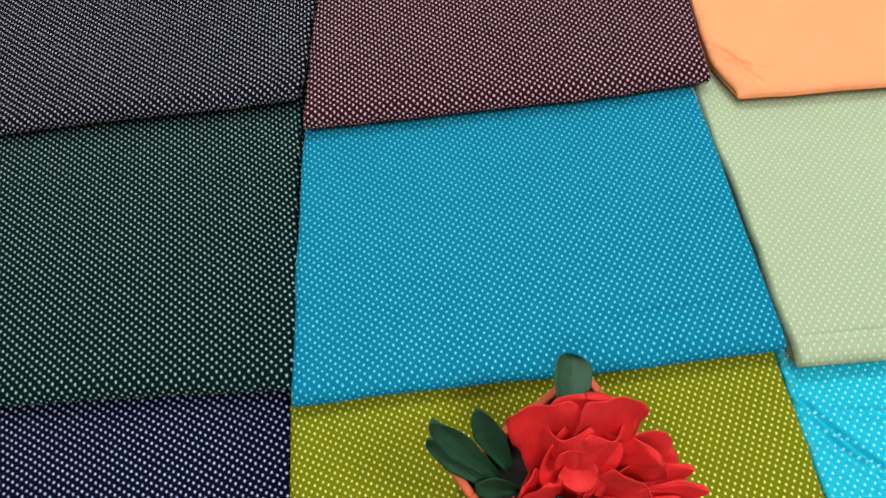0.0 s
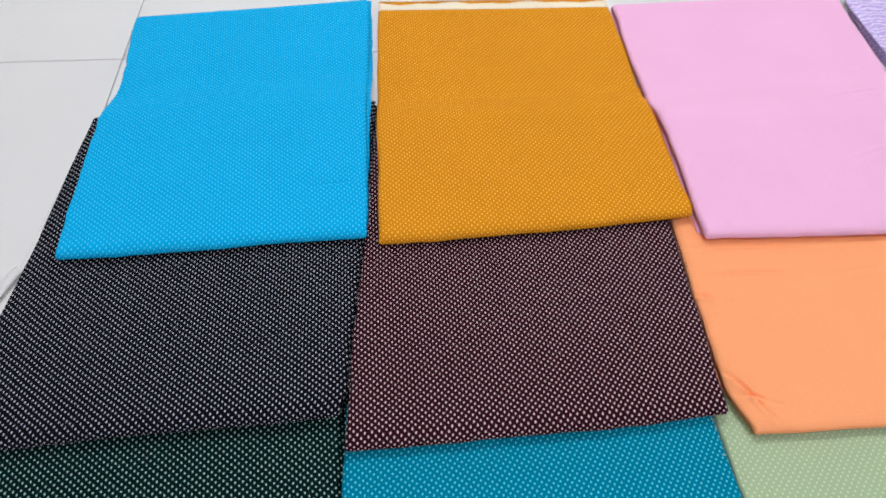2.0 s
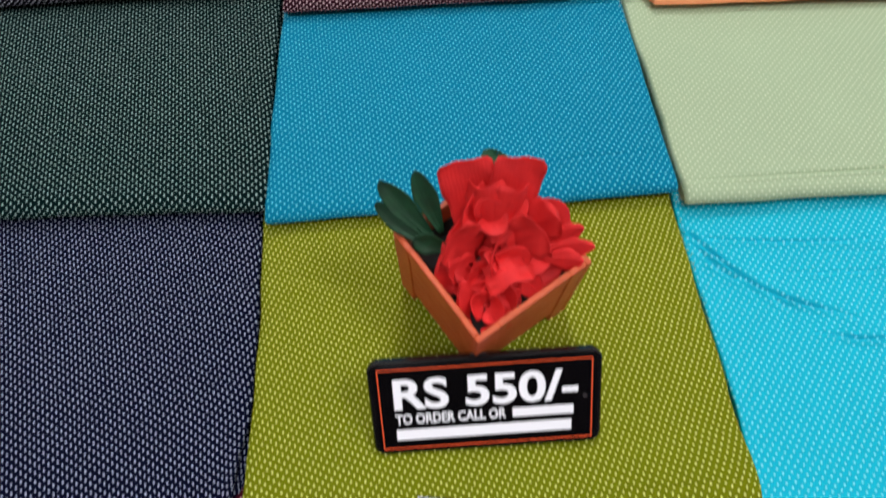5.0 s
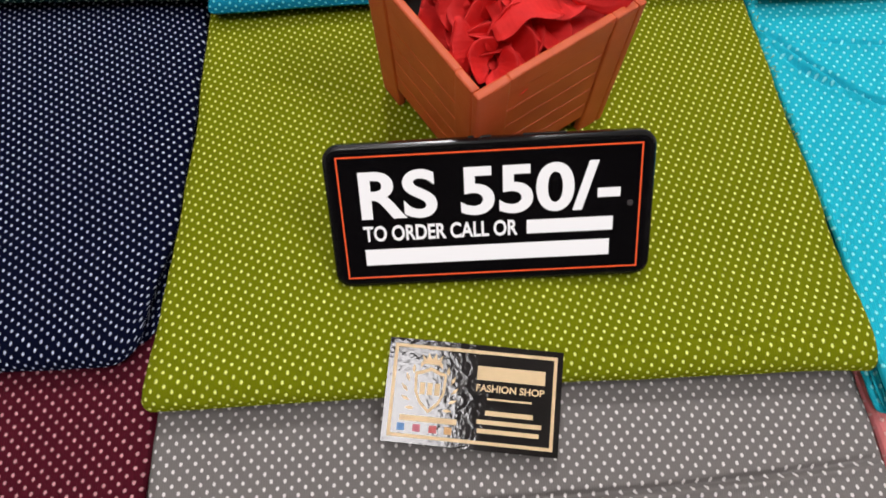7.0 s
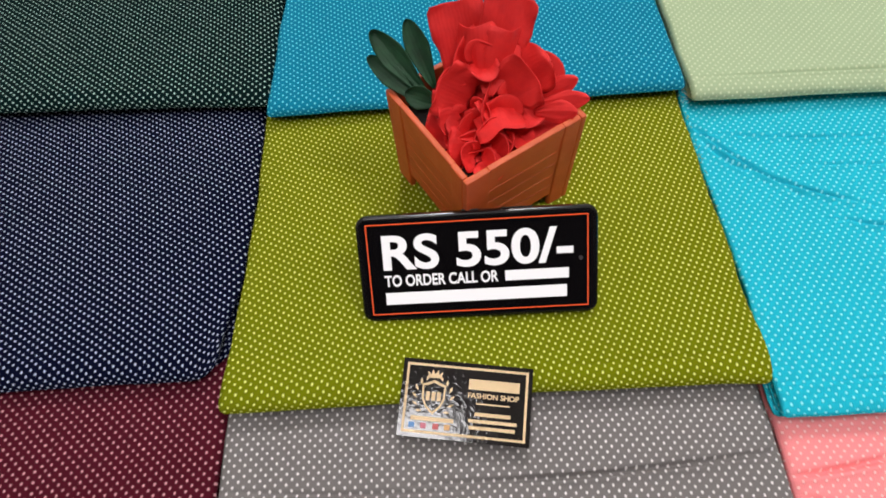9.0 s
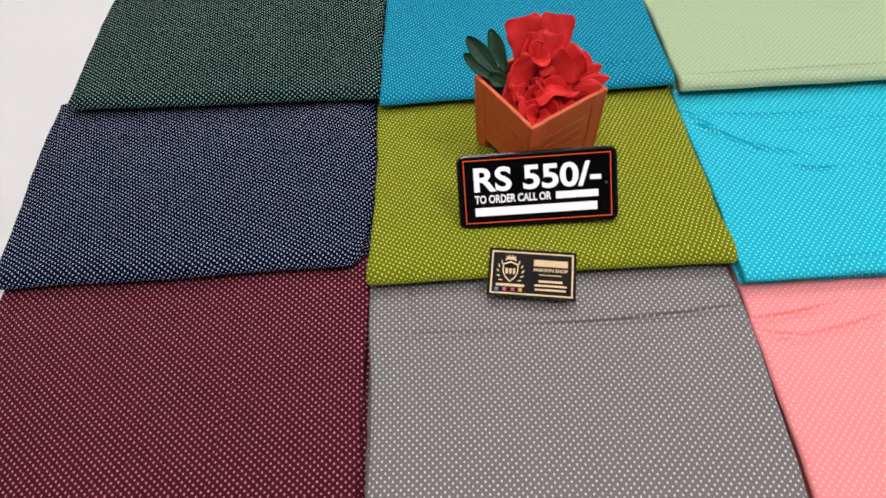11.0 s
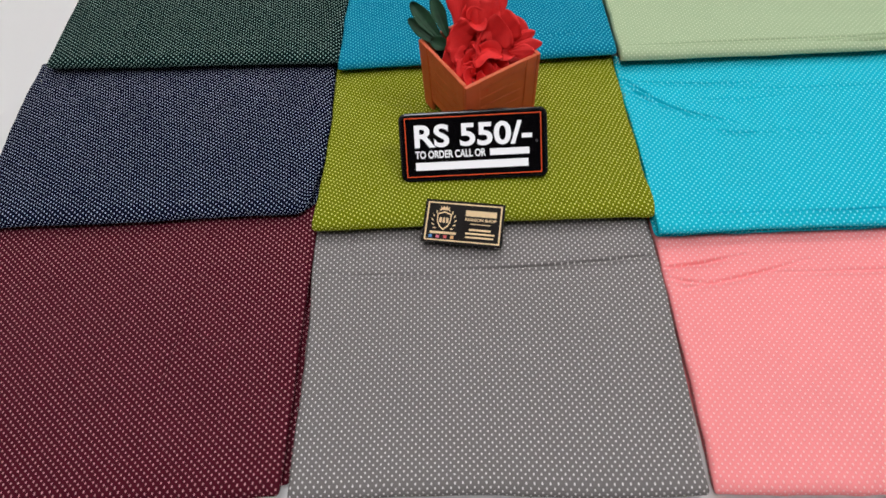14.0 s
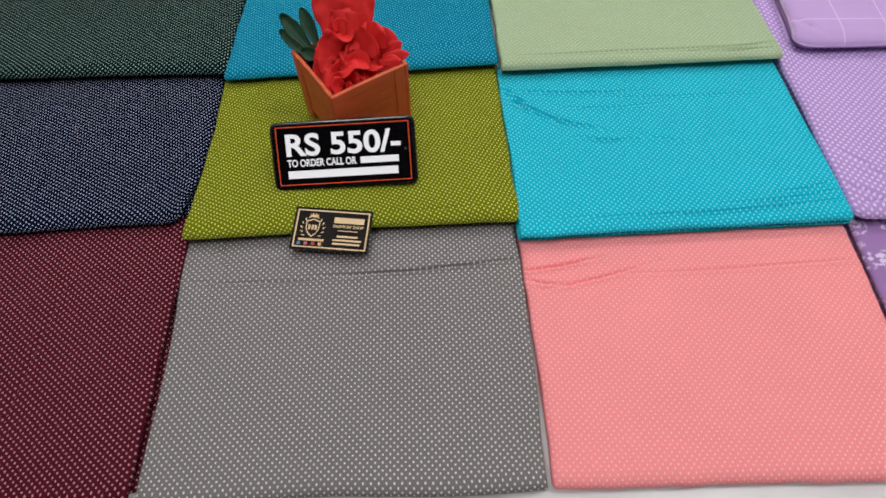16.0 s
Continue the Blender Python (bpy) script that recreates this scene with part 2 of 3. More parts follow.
def fold_mesh(name, corners, z_low, thick, support, material, seed, nx=110, ny=110, relief=0.0007, creases=(), ragged=0.0030, side=0.0026, kinks=(), nose=1.9, round_off=(0.004, 0.004)):
    """One folded layer: a soft slab with a rounded fold in front and softly rounded sides."""
    fl, fr, br, bl = [np.array(c, float) for c in corners]
    r = thick / 2
    nose = 1.2 * nose
    width, depth = np.linalg.norm(fr - fl), np.linalg.norm(bl - fl)
    ang = np.linspace(0, math.pi / 2, 7)
    # distance of the rings from the front nose and the sides, with the arc length for the print
    v_edge, v_h, v_arc = nose * r * (1 - np.cos(ang)), np.sin(ang) ** 0.9, 0.77 * nose * r * ang
    v_in = np.linspace(v_edge[-1], depth - 0.003, ny)[1:]
    v_tail = np.array([depth - 0.001, depth])
    vd = np.r_[v_edge, v_in, v_tail]
    vh = np.r_[v_h, np.ones(len(v_in)), [0.75, 0.15]]
    va = np.r_[v_arc, v_in - v_edge[-1] + v_arc[-1], v_tail - v_edge[-1] + v_arc[-1]]
    s_ang = np.linspace(0, math.pi / 2, 7)
    s_edge, s_h = side * (1 - np.cos(s_ang)), np.sin(s_ang) ** 0.8 * 0.9 + 0.1
    u_mid = np.linspace(side, width - side, nx)[1:-1]
    ud = np.r_[s_edge, u_mid, (width - s_edge)[::-1]]
    uh = np.r_[s_h, np.ones(len(u_mid)), s_h[::-1]]
    U, V = np.meshgrid(ud / width, vd / depth)
    UH, VH = np.meshgrid(uh, vh)
    UA, VA = np.meshgrid(ud, va)
    wav, edge_l, edge_r, edge_f = Waves(seed), Waves(seed + 1, 14, 14, 900), Waves(seed + 2, 14, 14, 900), Waves(seed + 3, 12, 10, 300)
    X = (fl[0] * (1 - U) + fr[0] * U) * (1 - V) + (bl[0] * (1 - U) + br[0] * U) * V
    Y = (fl[1] * (1 - U) + fr[1] * U) * (1 - V) + (bl[1] * (1 - U) + br[1] * U) * V
    DX, DY = U * width, V * depth
    X = X + ragged * 1.5 * (edge_l(DY, DY * 0) * (1 - U) ** 6 + edge_r(DY, DY * 0) * U ** 6)
    Y = Y + ragged * 1.6 * edge_f(DX, DX * 0) * (1 - V) ** 8
    for kx, at, reach, amount in kinks:      # one side drawn in or out along a stretch
        X = X + amount * np.exp(-((DY - at) / reach) ** 2) * (U ** 8 if kx > 0 else (1 - U) ** 8)
    for rad, near in ((round_off[0], DX), (round_off[1], width - DX)):      # the front corners, rounded in plan
        inset = rad - np.sqrt(np.maximum(0.0, rad ** 2 - np.maximum(0.0, rad - near) ** 2))
        Y = Y + inset * np.maximum(0.0, 1 - DY / (4 * rad)) ** 2
    squeeze = 1 - 0.3 * np.clip((DY - 0.262) / 0.04, 0, 1) * (depth < 0.35)
    mid = z_low + r * squeeze + support(DY)
    lift = relief * wav(X, Y)
    for (ax, ay), (bx, by), deep, wide in creases:
        wide = 1.3 * wide
        d = np.array([bx - ax, by - ay])
        ln = np.linalg.norm(d)
        tt = np.clip(((X - ax) * d[0] + (Y - ay) * d[1]) / ln ** 2, 0, 1)
        bend = 0.004 * np.sin(tt * 3.1) * math.sin(seed)
        off = ((X - ax) * d[1] - (Y - ay) * d[0]) / ln + bend
        far = np.hypot(X - ax - tt * d[0], Y - ay - tt * d[1])
        fade = np.sin(np.clip(tt, 0.02, 0.98) * math.pi) ** 0.5 * (far < wide * 5)
        lift = lift + deep * fade * (0.7 * np.exp(-((off - wide) / wide) ** 2) - 1.8 * np.exp(-(off / (wide * 0.6)) ** 2))
    hh = UH * VH * squeeze
    top = mid + r * hh + lift * np.minimum(1, UH * VH) ** 2
    low = mid - r * hh
    rows, cols = X.shape
    n = rows * cols
    verts = np.concatenate([np.stack([X, Y, top], -1).reshape(-1, 3), np.stack([X, Y, low], -1).reshape(-1, 3)])
    uvs = np.concatenate([np.stack([UA, VA], -1).reshape(-1, 2), np.stack([UA, -VA], -1).reshape(-1, 2)])
    i = np.arange(n).reshape(rows, cols)
    q = np.stack([i[:-1, :-1], i[:-1, 1:], i[1:, 1:], i[1:, :-1]], -1).reshape(-1, 4)
    faces = [*q.tolist(), *(q[:, ::-1] + n).tolist()]
    rim = [*i[0, :], *i[1:, -1], *i[-1, -2::-1], *i[-2:0, 0]]
    for a, b in zip(rim, rim[1:] + rim[:1]):
        faces.append((int(b), int(a), int(a + n), int(b + n)))
    return mesh_from(name, verts.tolist(), faces, material, uvs)


def folded_cloth(label, corners, material, seed, row=1, drop=None, length=0.31, layers=(0.0030, 0.0142), base=0.0, shifts=((0.0, 0.002), (0.0, 0.0)), creases=(), relief=0.0020, kinks=(), side=0.0075, nose=1.6, round_off=(0.004, 0.004)):
    """A folded length of cloth: the lower folds and the top fold, lying on the cloth in front of it and then on the floor."""
    if length:      # the rest lies hidden under the cloth behind
        (ax, ay), (bx, by), (cx, cy), (dx, dy) = corners
        k = length / math.hypot(dx - ax, dy - ay)
        corners = [(ax, ay), (bx, by), (bx + (cx - bx) * k, by + (cy - by) * k), (ax + (dx - ax) * k, ay + (dy - ay) * k)]
    ob = thing("folded_cloth", pose(0, 0, 0), label, "fabric", "folded cloths laid out in rows")
    top_of_front = base + (T + 0.0006 if row else 0.0)

    def support(d):
        if not row:
            return 0.0 * d
        return (top_of_front - base) * (1 - (smooth_step(drop[0], drop[1], d) if drop else np.clip(d / 0.265, 0, 1)))
    z = base + 0.0004
    for k, thick in enumerate(layers):
        last = k == len(layers) - 1
        # left column: lower folds shifted into the seam, standing in for its shade
        dx, dy = shifts[k]
        tuck = 0.0 if last or len(layers) > 2 else 0.0085      # lower folds lie a little inside the top one
        cs = [(x + dx + q * tuck * 0.15, y + dy + (tuck if i < 2 else 0.0)) for i, ((x, y), q) in enumerate(zip(corners, (1, -1, -1, 1)))]
        me = fold_mesh("fold", cs, z, thick, support, material, seed * 10 + k, *((230 if creases else 130, 300 if creases else 130) if last else (40, 50)), relief=relief if last else 0.0002,
                       creases=creases if last else (), kinks=kinks, side=side, nose=nose, round_off=round_off)
        part("top_fold" if last else "lower_fold", me, material, ob)
        z += thick + 0.0002
    return ob


GREY = cloth("grey_dot_cotton", srgb(118, 114, 112), srgb(228, 224, 222))
OLIVE = cloth("olive_dot_cotton", srgb(108, 116, 12), srgb(226, 231, 128), pitch=0.0046, turn=30)
TEAL = cloth("teal_dot_cotton", srgb(0, 118, 148), srgb(94, 206, 218), radius=0.19, turn=38)
WINE = cloth("wine_dot_cotton", srgb(42, 14, 24), srgb(222, 190, 192), radius=0.200, turn=40)
MUSTARD = cloth("mustard_dot_cotton", srgb(208, 134, 20), srgb(248, 196, 90), turn=42)
MAROON = cloth("maroon_dot_cotton", srgb(77, 20, 33), srgb(214, 156, 162), radius=0.18, turn=42)
NAVY = cloth("navy_dot_cotton", srgb(6, 10, 32), srgb(196, 204, 226), pitch=0.0046, radius=0.176, turn=33)
GREEN = cloth("bottle_green_dot_cotton", srgb(4, 25, 25), srgb(170, 198, 188), radius=0.178, turn=38)
CHARCOAL = cloth("charcoal_dot_cotton", srgb(12, 12, 18), srgb(200, 200, 212), radius=0.176, turn=38)
SKY = cloth("sky_blue_dot_cotton", srgb(14, 166, 222), srgb(92, 206, 240), turn=40)
SALMON = cloth("salmon_dot_cotton", srgb(252, 146, 148), srgb(255, 196, 192), turn=45)
CYAN = cloth("turquoise_dot_cotton", srgb(14, 178, 200), srgb(130, 230, 238), turn=42)
SAGE = cloth("sage_dot_cotton", srgb(162, 182, 146), srgb(206, 216, 178), turn=45)
PEACH = cloth("peach_dot_cotton", srgb(255, 164, 112), srgb(255, 172, 121), turn=45)
PINK = cloth("pink_cotton", srgb(240, 182, 216), srgb(242, 187, 220), turn=45)
LILAC = cloth("lilac_dot_cotton", srgb(178, 146, 204), srgb(228, 206, 240), pitch=0.0066, radius=0.265)


def checked(n, flat, ground):
    sep = n.add("ShaderNodeSeparateXYZ")
    n.tree.links.new(flat, sep.inputs[0])
    lines = None
    for axis, pitch in ((0, 0.062), (1, 0.050)):
        f = n.maths("PINGPONG", sep.outputs[axis], pitch / 2)
        m = n.ramp(f, 0.0005, 0.0010, 0.6, 0.0)
        lines = m if lines is None else n.maths("MAXIMUM", lines, m)
    return n.blend(lines, ground, srgb(238, 214, 246))


def paisley(n, flat, ground):
    vor = n.add("ShaderNodeTexVoronoi", Scale=34.0)
    n.tree.links.new(flat, vor.inputs["Vector"])
    inner = n.noise(flat, 140.0, 3.0)
    m = n.maths("MULTIPLY", n.ramp(vor.outputs["Distance"], 0.42, 0.5, 1.0, 0.0), n.ramp(inner, 0.47, 0.53))
    return n.blend(m, ground, srgb(222, 204, 232))


def crinkled(n, flat, ground):
    # gathers drawn in colour: pale wavy bands for their lit ridges
    wav = n.add("ShaderNodeTexWave", Scale=38.0, Distortion=9.0, Detail=3.0, Detail_Scale=1.6)
    wav.bands_direction = "Y"
    n.tree.links.new(flat, wav.inputs["Vector"])
    return n.blend(n.ramp(wav.outputs["Fac"], 0.45, 0.75, 0.0, 0.8), ground, srgb(228, 218, 244))


CHECK = cloth("lilac_check_cotton", srgb(196, 164, 214), extra=checked)
PAISLEY = cloth("lilac_paisley_cotton", srgb(156, 120, 172), extra=paisley)
CRINKLE = cloth("lilac_crinkle_cotton", srgb(186, 166, 218), extra=crinkled)

folded_cloth("grey cotton cloth with white pin dots, folded flat on tiles", [(-0.122, -0.264), (0.2545, -0.269), (0.260, 0.172), (-0.118, 0.172)], GREY, 1, 0, shifts=((-0.003, 0.003), (0, 0)), side=0.008,
             creases=[((-0.11, -0.030), (0.09, -0.035), 0.0016, 0.0023), ((0.02, -0.032), (0.27, -0.022), 0.0028, 0.0022), ((-0.08, 0.03), (-0.075, -0.02), 0.0014, 0.005)])
folded_cloth("maroon cotton cloth with pale pin dots, folded flat", [(-0.520, -0.266), (-0.1290, -0.260), (-0.1180, 0.172), (-0.532, 0.172)], MAROON, 2, 0, shifts=((0.0055, 0.002), (0, 0)), length=0.36, side=0.015,
             creases=[((-0.27, -0.24), (-0.24, 0.02), 0.0012, 0.0036), ((-0.36, -0.20), (-0.30, -0.05), 0.0007, 0.004)])
folded_cloth("salmon pink cotton cloth with faint dots, folded flat", [(0.2570, -0.270), (0.618, -0.282), (0.640, 0.15), (0.2620, 0.15)], SALMON, 3, 0,
             creases=[((0.258, -0.040), (0.335, -0.030), 0.0030, 0.0024), ((0.29, -0.064), (0.40, -0.040), 0.0022, 0.0024), ((0.38, -0.052), (0.63, -0.050), 0.0014, 0.0024), ((0.262, -0.052), (0.30, -0.060), 0.0020, 0.0024)])
folded_cloth("olive green cotton cloth with yellow pin dots, folded", [(-0.1175, 0.020), (0.2590, 0.019), (0.2675, 0.465), (-0.1175, 0.465)], OLIVE, 4, side=0.009, nose=2.0, round_off=(0.006, 0.007),
             kinks=[(1, 0.022, 0.03, 0.003), (-1, 0.0, 0.05, -0.006)], creases=[((0.10, 0.038), (0.25, 0.042), 0.0010, 0.0026), ((-0.10, 0.24), (0.02, 0.21), 0.0010, 0.006)])
folded_cloth("navy cotton cloth with white pin dots, folded", [(-0.531, 0.045), (-0.1180, 0.046), (-0.1170, 0.48), (-0.570, 0.48)], NAVY, 5, shifts=((0.0060, 0.002), (0, 0)), side=0.032, nose=2.0, relief=0.0026, kinks=[(1, 0.0, 0.07, -0.009)], round_off=(0.010, 0.022))
folded_cloth("turquoise cotton cloth with faint dots, creased and folded", [(0.2585, -0.006), (0.634, -0.008), (0.658, 0.43), (0.2650, 0.43)], CYAN, 6, relief=0.0026, side=0.004, layers=(0.0032, 0.0032, 0.0104), shifts=((0, 0.006), (0.001, 0.0035), (0, 0.0005)),
             creases=[((0.264, 0.262), (0.322, 0.186), 0.0048, 0.0028), ((0.312, 0.197), (0.374, 0.166), 0.0044, 0.0026), ((0.362, 0.147), (0.412, 0.140), 0.0034, 0.0024), ((0.280, 0.246), (0.440, 0.232), 0.0022, 0.0024),
                      ((0.40, 0.222), (0.62, 0.216), 0.0012, 0.0026), ((0.270, 0.240), (0.30, 0.200), 0.0026, 0.0026), ((0.34, 0.206), (0.47, 0.204), 0.0012, 0.0024), ((0.42, 0.150), (0.50, 0.128), 0.0010, 0.003),
                      ((0.28, 0.018), (0.63, 0.016), 0.0016, 0.0022), ((0.50, 0.024), (0.635, 0.036), 0.0022, 0.0018), ((0.44, 0.014), (0.635, 0.022), 0.0020, 0.0016), ((0.55, 0.036), (0.636, 0.050), 0.0018, 0.0018)])
folded_cloth("teal blue cotton cloth with pale pin dots, folded", [(-0.113, 0.286), (0.2655, 0.291), (0.2720, 0.73), (-0.102, 0.73)], TEAL, 7, creases=[((0.12, 0.325), (0.25, 0.33), 0.0010, 0.0026)], nose=1.9)
folded_cloth("bottle green cotton cloth with white pin dots, folded", [(-0.531, 0.319), (-0.1140, 0.302), (-0.1035, 0.75), (-0.548, 0.76)], GREEN, 8, shifts=((0.0060, 0.002), (0, 0)), side=0.020, nose=1.9)
folded_cloth("sage green cotton cloth with faint dots, folded", [(0.2672, 0.276), (0.654, 0.271), (0.672, 0.71), (0.2735, 0.71)], SAGE, 9, side=0.0035, layers=(0.0040, 0.0130), shifts=((0, 0.002), (0, 0)),
             creases=[((0.28, 0.297), (0.65, 0.294), 0.0018, 0.0024), ((0.54, 0.288), (0.652, 0.300), 0.0030, 0.0022), ((0.57, 0.282), (0.652, 0.288), 0.0026, 0.0020)])
folded_cloth("wine cotton cloth with pale pin dots, folded", [(-0.104, 0.541), (0.277, 0.543), (0.310, 0.985), (-0.062, 0.985)], WINE, 10, length=0, nose=2.0, side=0.007)
folded_cloth("charcoal cotton cloth with white pin dots, folded", [(-0.500, 0.570), (-0.105, 0.578), (-0.058, 1.04), (-0.452, 1.04)], CHARCOAL, 11, length=0, shifts=((0.0060, 0.002), (0, 0)), side=0.016, nose=2.0, kinks=[(1, 0.0, 0.02, -0.005)])
folded_cloth("peach orange cotton cloth, lightly creased and folded", [(0.278, 0.522), (0.665, 0.508), (0.695, 0.96), (0.313, 1.01)], PEACH, 12, length=0, side=0.012, nose=1.9, relief=0.0018, kinks=[(-1, 0.0, 0.03, 0.017)],
             creases=[((0.325, 0.745), (0.46, 0.73), 0.0022, 0.004), ((0.31, 0.705), (0.42, 0.70), 0.0018, 0.004), ((0.284, 0.590), (0.312, 0.545), 0.0044, 0.0026), ((0.296, 0.560), (0.318, 0.552), 0.0030, 0.0024), ((0.285, 0.68), (0.310, 0.675), 0.003, 0.003), ((0.37, 0.68), (0.52, 0.70), 0.0010, 0.004)])
folded_cloth("mustard yellow cotton cloth with pale pin dots, folded", [(-0.063, 0.780), (0.316, 0.786), (0.327, 1.221), (-0.049, 1.245)], MUSTARD, 13, length=0, drop=(0.19, 0.27), shifts=((0.002, 0.042), (0, 0)), nose=1.7, kinks=[(1, 0.02, 0.03, 0.005)])
folded_cloth("sky blue cotton cloth with faint dots, folded", [(-0.434, 0.793), (-0.076, 0.793), (-0.061, 1.275), (-0.432, 1.262)], SKY, 14, length=0, drop=(0.22, 0.30), shifts=((0.004, 0.016), (0, 0)), kinks=[(-1, 0.33, 0.05, 0.004)],
             creases=[((-0.13, 0.87), (-0.075, 0.876), 0.0009, 0.0026)])
folded_cloth("pale pink cotton cloth, smoothly folded", [(0.323, 0.754), (0.683, 0.732), (0.709, 1.222), (0.331, 1.226)], PINK, 15, length=0, drop=(0.19, 0.27), creases=[((0.56, 0.86), (0.66, 0.885), 0.0007, 0.004), ((0.58, 0.98), (0.69, 1.0), 0.0005, 0.004)])
folded_cloth("lilac cotton cloth with white paisley print, folded", [(0.630, -0.27), (1.00, -0.29), (1.02, 0.15), (0.645, 0.15)], PAISLEY, 16, 0)
folded_cloth("lilac cotton cloth with white polka dots, folded", [(0.637, -0.006), (1.02, -0.02), (1.05, 0.42), (0.668, 0.44)], LILAC, 17, length=0, side=0.012, nose=1.9, layers=(0.004, 0.0150), relief=0.0036, round_off=(0.016, 0.01), creases=[((0.642, 0.045), (0.680, 0.010), 0.003, 0.005), ((0.65, 0.012), (0.78, 0.020), 0.003, 0.0035), ((0.66, 0.10), (0.70, 0.03), 0.002, 0.005)])
folded_cloth("lilac checked cotton cloth, thickly folded", [(0.680, 0.287), (1.06, 0.262), (1.10, 0.68), (0.719, 0.72)], CHECK, 18, length=0, drop=(0.16, 0.27), layers=(0.004, 0.0220), side=0.020, nose=2.4, relief=0.0036, round_off=(0.022, 0.01), creases=[((0.684, 0.345), (0.720, 0.297), 0.0024, 0.005), ((0.72, 0.312), (0.90, 0.298), 0.0018, 0.004)])
folded_cloth("pale lilac crinkled cotton cloth, folded", [(0.716, 0.85), (1.07, 0.82), (1.09, 1.20), (0.716, 1.205)], CRINKLE, 19, 0, length=0, layers=(0.006, 0.006, 0.006), shifts=((0.003, -0.06), (0.001, -0.025), (0, 0)), relief=0.002)


# ---- selvedges and frayed edges ----
CREAM = cloth("cream_selvedge", srgb(236, 222, 196))
PALE = cloth("white_selvedge", srgb(232, 230, 228))
THREAD = plain("loose_thread", srgb(206, 204, 188), 0.9, grain=300.0)
GREEN_THREAD = plain("green_thread", srgb(58, 92, 58), 0.9, grain=300.0)


def cloth_named(words):
    return next(o for o in bpy.data.objects if o.get("category") == "fabric" and words in o.get("label", ""))


def edge_strip(owner, a, b, width, z, material, seed, label):
    """A soft strip of cloth edge along the line from a to b, reaching to the left of that way."""
    a, b = np.array(a, float), np.array(b, float)
    n = 60
    t = np.linspace(0, 1, n)
    wav = Waves(seed, 8, 12, 160)
    along = (b - a) / np.linalg.norm(b - a)
    out = np.array([-along[1], along[0]])
    verts, uvs = [], []
    for k, (q, lift) in enumerate(((0.0, 0.0), (0.3, 0.0008), (0.7, 0.0008), (1.0, 0.0), (1.0, -0.0009), (0.0, -0.0009))):
        for i in range(n):
            w = width * (1 + 0.35 * wav(t[i], 0.0)) * q
            p = a + (b - a) * t[i] + out * w
            verts.append((p[0], p[1], z + lift + 0.0008 * wav(t[i], 1.0)))
            uvs.append((t[i] * 0.4, q * width))
    faces = [(k * n + i, k * n + i + 1, (k + 1) % 6 * n + i + 1, (k + 1) % 6 * n + i) for k in range(6) for i in range(n - 1)]
    faces += [tuple(k * n for k in range(6)), tuple(k * n + n - 1 for k in range(5, -1, -1))]
    part("selvedge", mesh_from("selvedge", verts, faces, material, uvs), material, owner, label)


def fray(owner, a, b, z, count, material, seed, reach=0.006):
    """Loose threads along an edge, as one tuft."""
    r = random.Random(seed)
    verts, faces = [], []
    a, b = Vector(a), Vector(b)
    for _ in range(count):
        p = a.lerp(b, r.random())
        p = Vector((p.x, p.y, z + r.uniform(-0.005, 0.001)))
        d = Vector((r.uniform(-0.4, 1.0), r.uniform(-0.8, 0.8), r.uniform(-0.3, 0.5))).normalized() * reach * r.uniform(0.4, 1.3)
        bend = Vector((0, r.uniform(-1, 1), -0.6)) * reach * 0.4
        w = Vector((-d.y, d.x, 0)).normalized() * 0.00022
        first = len(verts)
        for k in range(4):
            q = p + d * (k / 3) + bend * (k / 3) ** 2
            for o in (w, -w, Vector((0, 0, 0.0003))):
                verts.append(q + o)
        for k in range(3):
            i = first + 3 * k
            for j in range(3):
                faces.append((i + j, i + (j + 1) % 3, i + 3 + (j + 1) % 3, i + 3 + j))
    tagged(part("loose_threads", mesh_from("loose_threads", [tuple(v) for v in verts], faces, material), material, owner, "frayed loose threads"), kind="stuff")


must, blue, pale_pink, teal_piece = cloth_named("mustard"), cloth_named("sky blue"), cloth_named("pale pink"), cloth_named("teal")
edge_strip(must, (0.324, 1.219), (-0.047, 1.243), -0.020, 0.0150, CREAM, 61, "cream selvedge")
edge_strip(must, (0.300, 1.262), (-0.040, 1.284), -0.010, 0.0042, PALE, 62, "white selvedge")
edge_strip(blue, (-0.300, 1.268), (-0.430, 1.263), -0.005, 0.0110, PALE, 63, "white selvedge")
edge_strip(pale_pink, (0.600, 1.226), (0.450, 1.227), -0.007, 0.0110, PALE, 64, "white selvedge")
edge_strip(cloth_named("crinkled"), (0.900, 1.207), (0.714, 1.207), -0.012, 0.0120, PALE, 65, "white selvedge")
edge_strip(cloth_named("bottle green"), (-0.505, 0.752), (-0.484, 0.800), 0.012, 0.0060, PALE, 66, "white selvedge corner")
edge_strip(blue, (-0.090, 1.272), (-0.330, 1.266), -0.010, 0.0075, SKY, 67, "sky blue under layer")
fray(teal_piece, (0.2625, 0.40), (0.2635, 0.56), 0.019, 90, GREEN_THREAD, 5)
fray(teal_piece, (0.2625, 0.50), (0.2635, 0.555), 0.020, 40, THREAD, 6)
fray(teal_piece, (0.2615, 0.292), (0.2625, 0.40), 0.021, 50, GREEN_THREAD, 7, 0.004)
fray(cloth_named("sage"), (0.2665, 0.279), (0.268, 0.36), 0.023, 50, THREAD, 8, 0.004)
fray(must, (-0.046, 1.246), (0.32, 1.224), 0.009, 60, THREAD, 9, 0.005)
fray(cloth_named("navy"), (-0.522, 0.06), (-0.545, 0.40), 0.017, 70, THREAD, 10, 0.0035)
